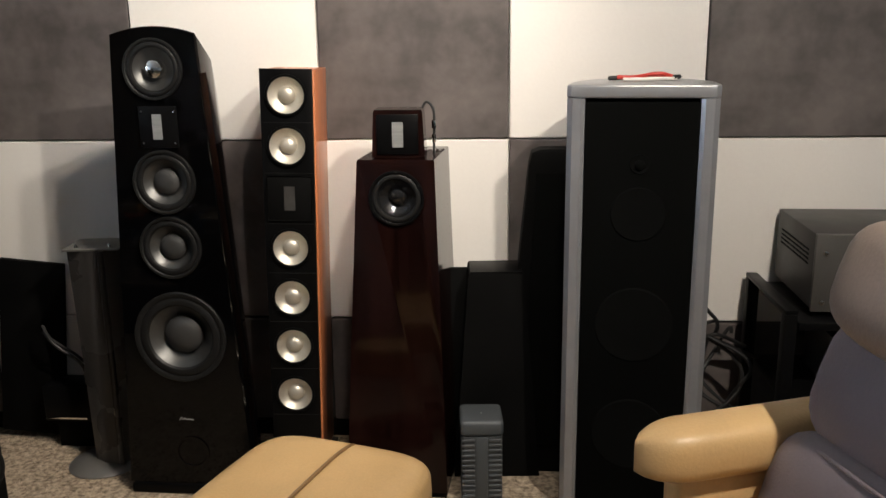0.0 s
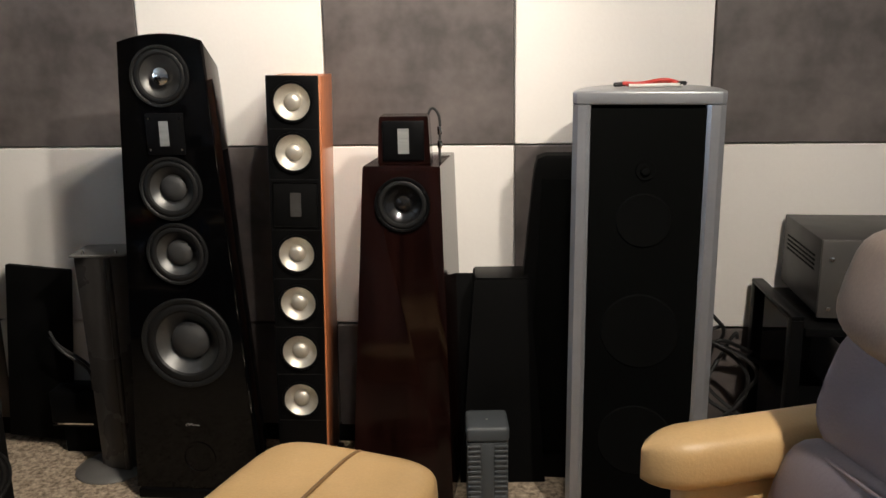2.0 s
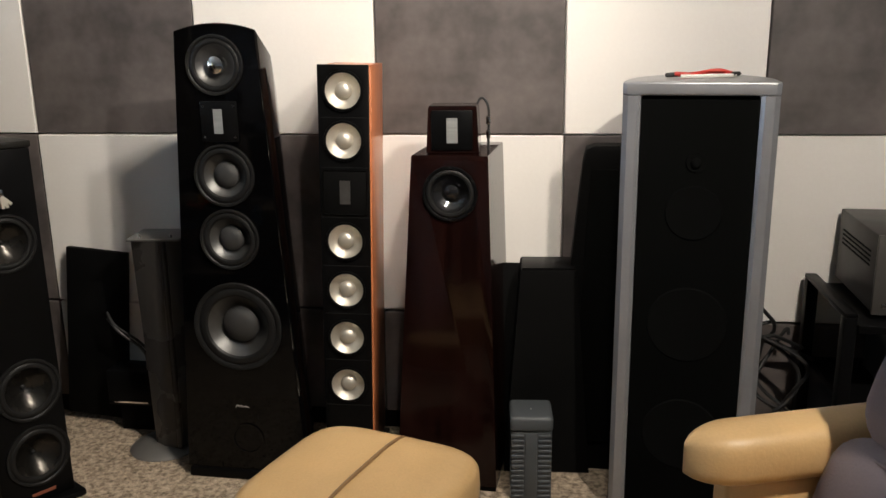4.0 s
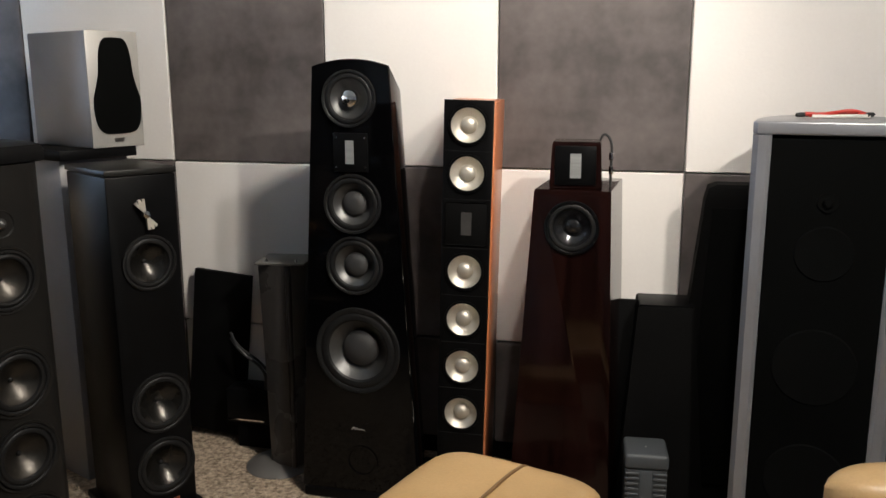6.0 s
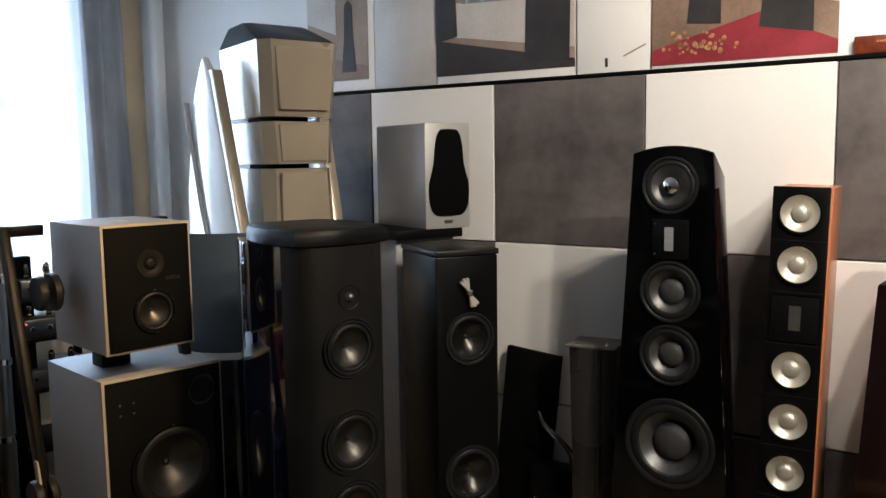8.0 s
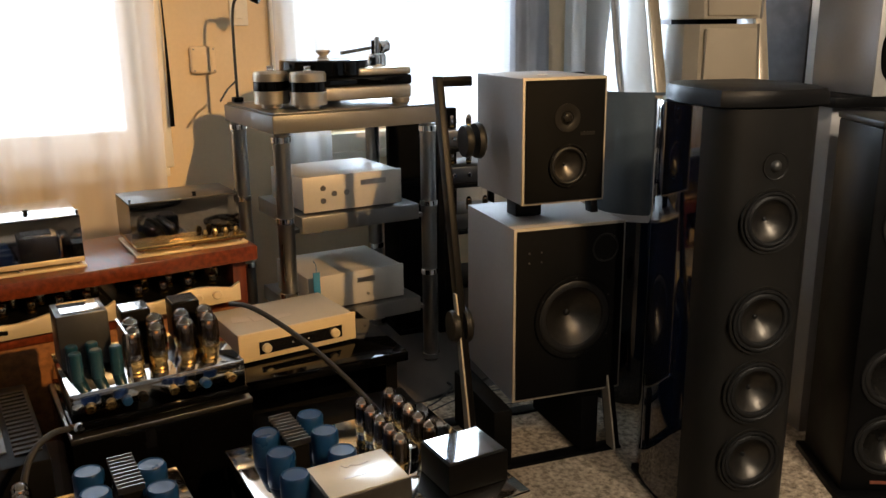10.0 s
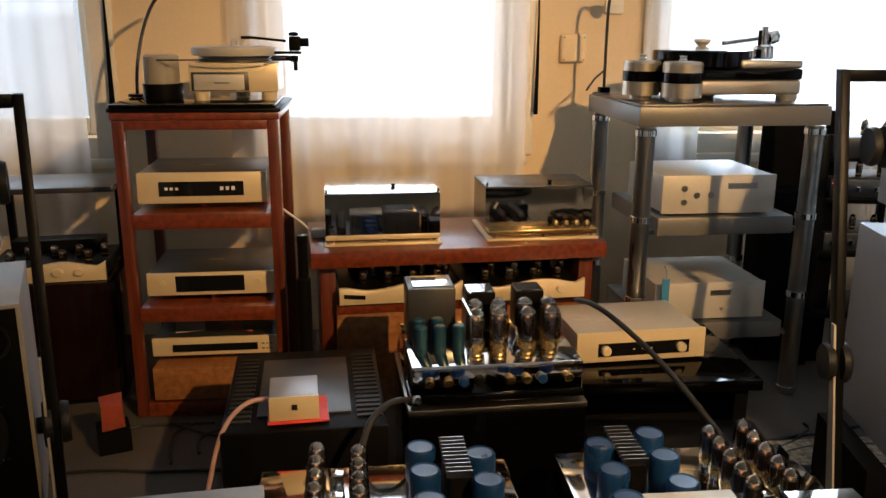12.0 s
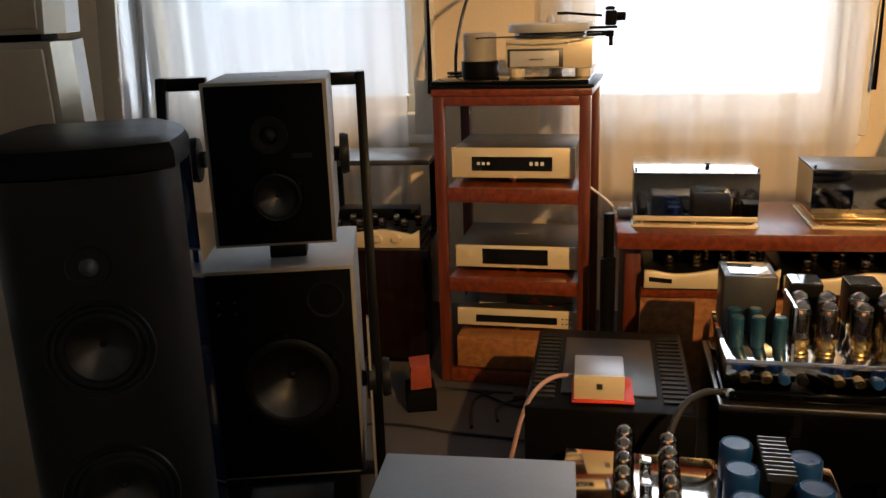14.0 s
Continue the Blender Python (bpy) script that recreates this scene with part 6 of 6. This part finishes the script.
# low platform, receiver and long black boxes
lt = thing("low_black_table", -2.40, 0.82, 0.0, 88, "low black glass-topped table beside the valve amplifier", "table")
part("top_slab", box(-0.32, 0.32, 0.0, 0.50, 0.262, 0.296, 0.004), PIANO, lt)
for u in (-0.29, 0.25):
    part("side_panel", box(u, u + 0.04, 0.03, 0.47, 0.0, 0.2615), SATIN_BLACK, lt)
part("back_panel", box(-0.2495, 0.2495, 0.20, 0.22, 0.0, 0.2615), MATT_BLACK, lt)
rc = thing("silver_receiver", -2.550, 0.818, 0.2965, 94, "flat silver receiver with black dial strip and two knobs", "receiver")
rc.scale = (0.94, 0.94, 0.94)
part("case", box(-0.218, 0.218, 0.012, 0.31, 0.012, 0.108, 0.004), GREY_BOX, rc)
f = part("front_panel", box(-0.222, 0.222, 0.0, 0.0118, 0.010, 0.112, 0.003), ALU, rc)
part("dial_strip", box(-0.15, 0.165, -0.002, -0.0002, 0.030, 0.075), DISPLAY, f)
for u in (-0.125, 0.135):
    part("knob", lathe([(0.016, 0), (0.016, 0.014), (0.012, 0.017), (0, 0.017)], 24, front(u, -0.0021, 0.052)), ALU, f)
for k in range(3):
    part("small_mark", box(-0.03 + 0.03 * k, -0.024 + 0.03 * k, -0.0032, -0.0021, 0.05, 0.054), LETTER, f)
part("foot_rail", box(-0.20, 0.20, 0.03, 0.30, 0.0, 0.0118), RUBBER, rc)
for k in range(3):
    lf = thing("paper_slip", -2.70 + 0.015 * k, 0.67 + 0.06 * k, 0.3985 + 0.0012 * k, 80 + 14 * k, "small paper slip lying on the receiver", "paper", "paper slips")
    part("sheet", box(-0.035, 0.035, -0.03, 0.03, 0.0, 0.001), P_PALE, lf)

lb = thing("long_black_amplifier", -2.10, 0.82, 0.0, 84, "long low black amplifier case with carrying slots", "amplifier")
part("case", box(-0.26, 0.24, 0.0, 0.26, 0.0, 0.20, 0.006), SATIN_BLACK, lb)
for u in (-0.22, 0.10):
    part("recess", box(u, u + 0.10, 0.02, 0.07, 0.2005, 0.203), MATT_BLACK, lb)

ba = thing("black_power_amplifier", -2.075, -0.182, 0.0, 93, "large black power amplifier with slotted top on the floor", "amplifier")
part("case", box(-0.205, 0.205, 0.0, 0.53, 0.03, 0.352, 0.008), SATIN_BLACK, ba)
part("top_plate", box(-0.12, 0.115, 0.08, 0.45, 0.3525, 0.358, 0.002), ALU_DARK, ba)
for u0, u1 in ((-0.192, -0.135), (0.130, 0.192)):
    for k in range(16):
        part("fin", box(u0, u1, 0.05 + 0.027 * k, 0.064 + 0.027 * k, 0.3525, 0.3575), CHARCOAL, ba)
for u in (-0.17, 0.17):
    for v in (0.05, 0.48):
        part("foot", lathe([(0.03, 0), (0.03, 0.0295), (0, 0.0295)], 20, Matrix.Translation((u, v, 0))), RUBBER, ba)
rp = thing("red_folder", -2.112, -0.205, 0.3585, 95, "red card folder under a small silver box", "folder")
part("card", box(-0.070, 0.080, -0.015, 0.13, 0.0, 0.006, 0.002), RED, rp)
ps = thing("small_silver_box", -2.104, -0.209, 0.365, 94, "small silver power supply box with a dark logo square", "power supply")
part("case", box(-0.060, 0.060, 0.006, 0.13, 0.0, 0.062, 0.003), SILVER_PAINT, ps)
part("front_panel", box(-0.0605, 0.0605, 0.0, 0.0058, 0.0, 0.0625, 0.0015), ALU, ps)
part("logo_square", box(-0.006, 0.008, -0.0015, -0.0002, 0.028, 0.042), STEEL, ps)
single("pink_cable", tube([(-2.16, -0.262, 0.40), (-2.14, -0.33, 0.405), (-2.08, -0.385, 0.36), (-2.02, -0.415, 0.22), (-2.0, -0.44, 0.10), (-1.98, -0.48, 0.015)], 0.006, 10), PINK_CABLE, "pinkish twin cable looping from the small silver box", "cable")
single("black_loop_cable", tube([(-2.12, 0.08, 0.40), (-2.06, 0.03, 0.43), (-2.0, -0.03, 0.41), (-1.93, -0.06, 0.30), (-1.86, -0.06, 0.16), (-1.84, -0.05, 0.012)], 0.008, 10), BLACK_CABLE, "thick black cable looping beside the valve amplifier", "cable")
pg = single("cable_plug", lathe([(0.012, 0), (0.014, 0.003), (0.014, 0.03), (0.009, 0.034), (0, 0.034)], 18, pose(-2.115, 0.078, 0.40, 0, 70, 30)), CHROME, "chrome connector at the end of a black cable", "connector")
single("thick_cable", tube([(-2.40, 0.56, 0.56), (-2.30, 0.60, 0.575), (-2.12, 0.70, 0.50), (-1.95, 0.78, 0.40), (-1.78, 0.84, 0.30), (-1.62, 0.90, 0.16), (-1.55, 0.92, 0.02)], 0.0075, 10), BLACK_CABLE, "thick black cable hanging down from the valve amplifier", "cable")


def chrome_amp():
    s = thing("amplifier_plinth", -2.160, 0.308, 0.0, 92.5, "black plinth with bright edge under the chrome amplifier", "stand")
    part("block", box(-0.235, 0.235, 0.0, 0.40, 0.0, 0.339, 0.004), PIANO, s)
    part("bright_edge", box(-0.236, 0.236, -0.004, 0.41, 0.3395, 0.356, 0.003), STEEL, s, "brushed bright slab")
    t = thing("chrome_valve_amplifier", -2.172, 0.307, 0.3565, 92.3, "mirror-chrome valve amplifier with four big valves and teal cans", "amplifier")
    part("chassis", box(-0.225, 0.225, 0.0, 0.34, 0.030, 0.110, 0.004), CHROME, t, "mirror chrome chassis")
    part("base_sheet", box(-0.230, 0.230, -0.004, 0.35, 0.010, 0.0295, 0.002), PIANO, t)
    for u in (-0.19, 0.19):
        part("foot", lathe([(0.015, 0), (0.015, 0.0098), (0, 0.0098)], 16, Matrix.Translation((u, 0.03, 0))), CHROME, t)
    # coloured studs imitate the gold and blue reflections in the chrome front
    for u, m in ((-0.18, BRASS), (-0.13, BRASS), (-0.09, BLUE_CAN), (-0.05, MATT_BLACK), (0.03, BRASS), (0.075, BRASS), (0.115, BLUE_CAN), (0.185, BRASS)):
        part("reflection_stud", lathe([(0.013, 0), (0.013, 0.012), (0.010, 0.015), (0, 0.015)], 18, front(u, 0.0, 0.068)), m, t)
    for u, v in ((-0.19, 0.09), (-0.14, 0.09), (-0.19, 0.15), (-0.09, 0.09), (-0.14, 0.15)):
        part("capacitor", lathe([(0.014, 0.1105), (0.0165, 0.114), (0.0165, 0.185), (0.013, 0.189), (0, 0.189)], 20, Matrix.Translation((u, v, 0))), TEAL_CAN, t)
    tr = part("transformer", box(-0.215, -0.085, 0.18, 0.31, 0.1105, 0.262, 0.004), ALU_DARK, t, "tall dark transformer cover")
    part("bright_lid", box(-0.200, -0.100, 0.195, 0.295, 0.2622, 0.2655, 0.001), CHROME, tr)
    part("mirror_screen", box(-0.066, -0.060, 0.06, 0.20, 0.1105, 0.225), CHROME, t)
    for k, (u, v) in enumerate(((-0.045, 0.09), (0.018, 0.09), (0.095, 0.09), (0.160, 0.09), (-0.030, 0.19), (0.035, 0.19), (0.110, 0.19), (0.175, 0.19))):
        valve(t, u, v, 0.1105, 0.122 if k < 4 else 0.115, 0.027, BRASS)
    for u in (-0.005, 0.135):
        b = part("back_cover", box(u - 0.035, u + 0.045, 0.25, 0.33, 0.1105, 0.222, 0.003), SATIN_BLACK, t)
        part("bright_lid", box(u - 0.032, u + 0.042, 0.253, 0.327, 0.2222, 0.2255), CHROME, b)


chrome_amp()


def cap_amp(x, y, rz, flip, label):
    """A long mirror chassis with blue cans, rows of small valves and a transformer under a name plate."""
    s = thing("low_amplifier_stand", x, y, 0.0, rz, "low black stand under a chrome valve amplifier", "stand", "low stands")
    part("block", box(-0.27, 0.27, 0.01, 0.52, 0.0, 0.245, 0.004), MATT_BLACK, s)
    t = thing("chrome_can_amplifier", x, y, 0.2455, rz, label, "amplifier", "chrome amplifiers with blue cans")
    fx = lambda a, c: (min(flip * a, flip * c), max(flip * a, flip * c))
    part("chassis", box(-0.275, 0.275, 0.0, 0.53, 0.012, 0.095, 0.004), CHROME, t, "mirror chrome chassis")
    for u in (-0.22, 0.22):
        for v in (0.05, 0.47):
            part("foot", lathe([(0.02, 0), (0.02, 0.0118), (0, 0.0118)], 16, Matrix.Translation((u, v, 0))), RUBBER, t)
    for u, v in ((-0.200, 0.42), (-0.200, 0.31), (-0.205, 0.20), (-0.075, 0.46), (-0.075, 0.36), (-0.075, 0.25)):
        c = part("capacitor", lathe([(0.031, 0.0955), (0.033, 0.100), (0.033, 0.168), (0.029, 0.175)], 28, Matrix.Translation((flip * u, v, 0))), BLUE_CAN, t, "blue sleeved can")
        part("can_top", lathe([(0.0288, 0.1748), (0.026, 0.1725), (0, 0.1725)], 28, Matrix.Translation((flip * u, v, 0))), BLUE_CAN, c)
    hs = part("heat_sink", box(*fx(-0.165, -0.125), 0.33, 0.50, 0.0955, 0.165), MATT_BLACK, t)
    for k in range(10):
        part("sink_fin", box(*fx(-0.172, -0.118), 0.335 + 0.0165 * k, 0.3378 + 0.0165 * k, 0.1652, 0.180), STEEL, hs)
    tr = part("transformer", box(*fx(-0.18, 0.01), 0.065, 0.215, 0.0955, 0.170, 0.004), ALU_DARK, t)
    part("name_plate", box(*fx(-0.175, 0.005), 0.069, 0.211, 0.1702, 0.1735, 0.001), NAME_PLATE, tr, "pale mirror name plate")
    ox = flip * -0.085
    part("script", tube([(ox - 0.03, 0.165, 0.174), (ox - 0.022, 0.188, 0.174), (ox - 0.014, 0.165, 0.174), (ox, 0.178, 0.174), (ox + 0.012, 0.165, 0.174), (ox + 0.04, 0.172, 0.174)], 0.0008, 6, smooth=2), STEEL, tr)
    part("print_bar", box(ox - 0.035, ox + 0.03, 0.125, 0.131, 0.1736, 0.1742), STEEL, tr)
    for k in range(5):
        for u in (0.060, 0.148):
            valve(t, flip * u, 0.225 + 0.055 * k + (0.02 if u > 0.1 else 0), 0.0955, 0.098, 0.021, CHROME)
    for k in range(3):
        part("chrome_shield", box(*fx(0.092, 0.116), 0.24 + 0.09 * k, 0.275 + 0.09 * k, 0.0955, 0.135, 0.002), CHROME, t)
    b = part("mirror_box", box(*fx(0.100, 0.255), 0.065, 0.20, 0.0955, 0.170, 0.003), SATIN_BLACK, t)
    part("mirror_lid", box(*fx(0.107, 0.248), 0.072, 0.193, 0.1702, 0.1735), CHROME, b, "mirror lid")


cap_amp(-1.40, 0.675, 90, 1, "long chrome valve amplifier with blue cans and a mirror plate")
cap_amp(-1.38, 0.015, 91, -1, "long chrome valve amplifier with blue cans beside the grey slab")

gs = thing("grey_slab_amplifier", -1.352, -0.372, 0.0, 95.5, "pale grey flat-topped amplifier near the seat", "amplifier")
part("top_plate", box(-0.175, 0.172, -0.20, 0.205, 0.455, 0.500, 0.004), GREY_CABINET, gs)
part("body", box(-0.165, 0.162, -0.19, 0.195, 0.0, 0.4545, 0.004), MATT_BLACK, gs)

# floor clutter
rn = random.Random(12)
for k in range(7):
    p = [(-2.65 + rn.uniform(-0.2, 0.25), -0.80 + rn.uniform(-0.25, 0.5), 0.006)]
    a = rn.uniform(0, 6.28)
    for j in range(6):
        a += rn.uniform(-1.1, 1.1)
        p.append((min(-2.3, max(-2.85, p[-1][0] + 0.11 * math.cos(a))), p[-1][1] + 0.11 * math.sin(a), 0.006))
    single("floor_cable", tube(p, 0.005, 8), BLACK_CABLE, "black cable straggling over the dark floor", "cable", group="floor cables")
for k in range(5):
    p = [(-2.55 + 0.05 * k, 1.15, 0.006)]
    a = rn.uniform(-0.5, 0.8)
    for j in range(6):
        a += rn.uniform(-0.7, 0.7)
        p.append((p[-1][0] + 0.04 * math.sin(a), min(1.9, p[-1][1] + 0.09 * math.cos(a)), 0.006))
    single("floor_cable", tube(p, 0.006, 8), BLACK_CABLE, "black cable on the floor under the steel rack", "cable", group="floor cables")
CARTON = material("worn_red_card", (0.26, 0.040, 0.020), 0.7, vary=0.3, scale=14)
rb = thing("red_carton", -2.72, -0.835, 0.0, 20, "crumpled orange-red carton on the floor", "carton")
part("body", loft([[(-0.06, -0.04, 0.10), (0.05, -0.05, 0.09), (0.06, 0.05, 0.10), (-0.04, 0.05, 0.11)], [(-0.03, -0.05, 0.21), (0.055, -0.045, 0.19), (0.06, 0.04, 0.20), (-0.02, 0.05, 0.22)]]), CARTON, rb)
rb.scale = (0.7, 0.7, 0.8)
part("under_box", box(-0.08, 0.08, -0.07, 0.07, 0.0, 0.089, 0.003), MATT_BLACK, rb)
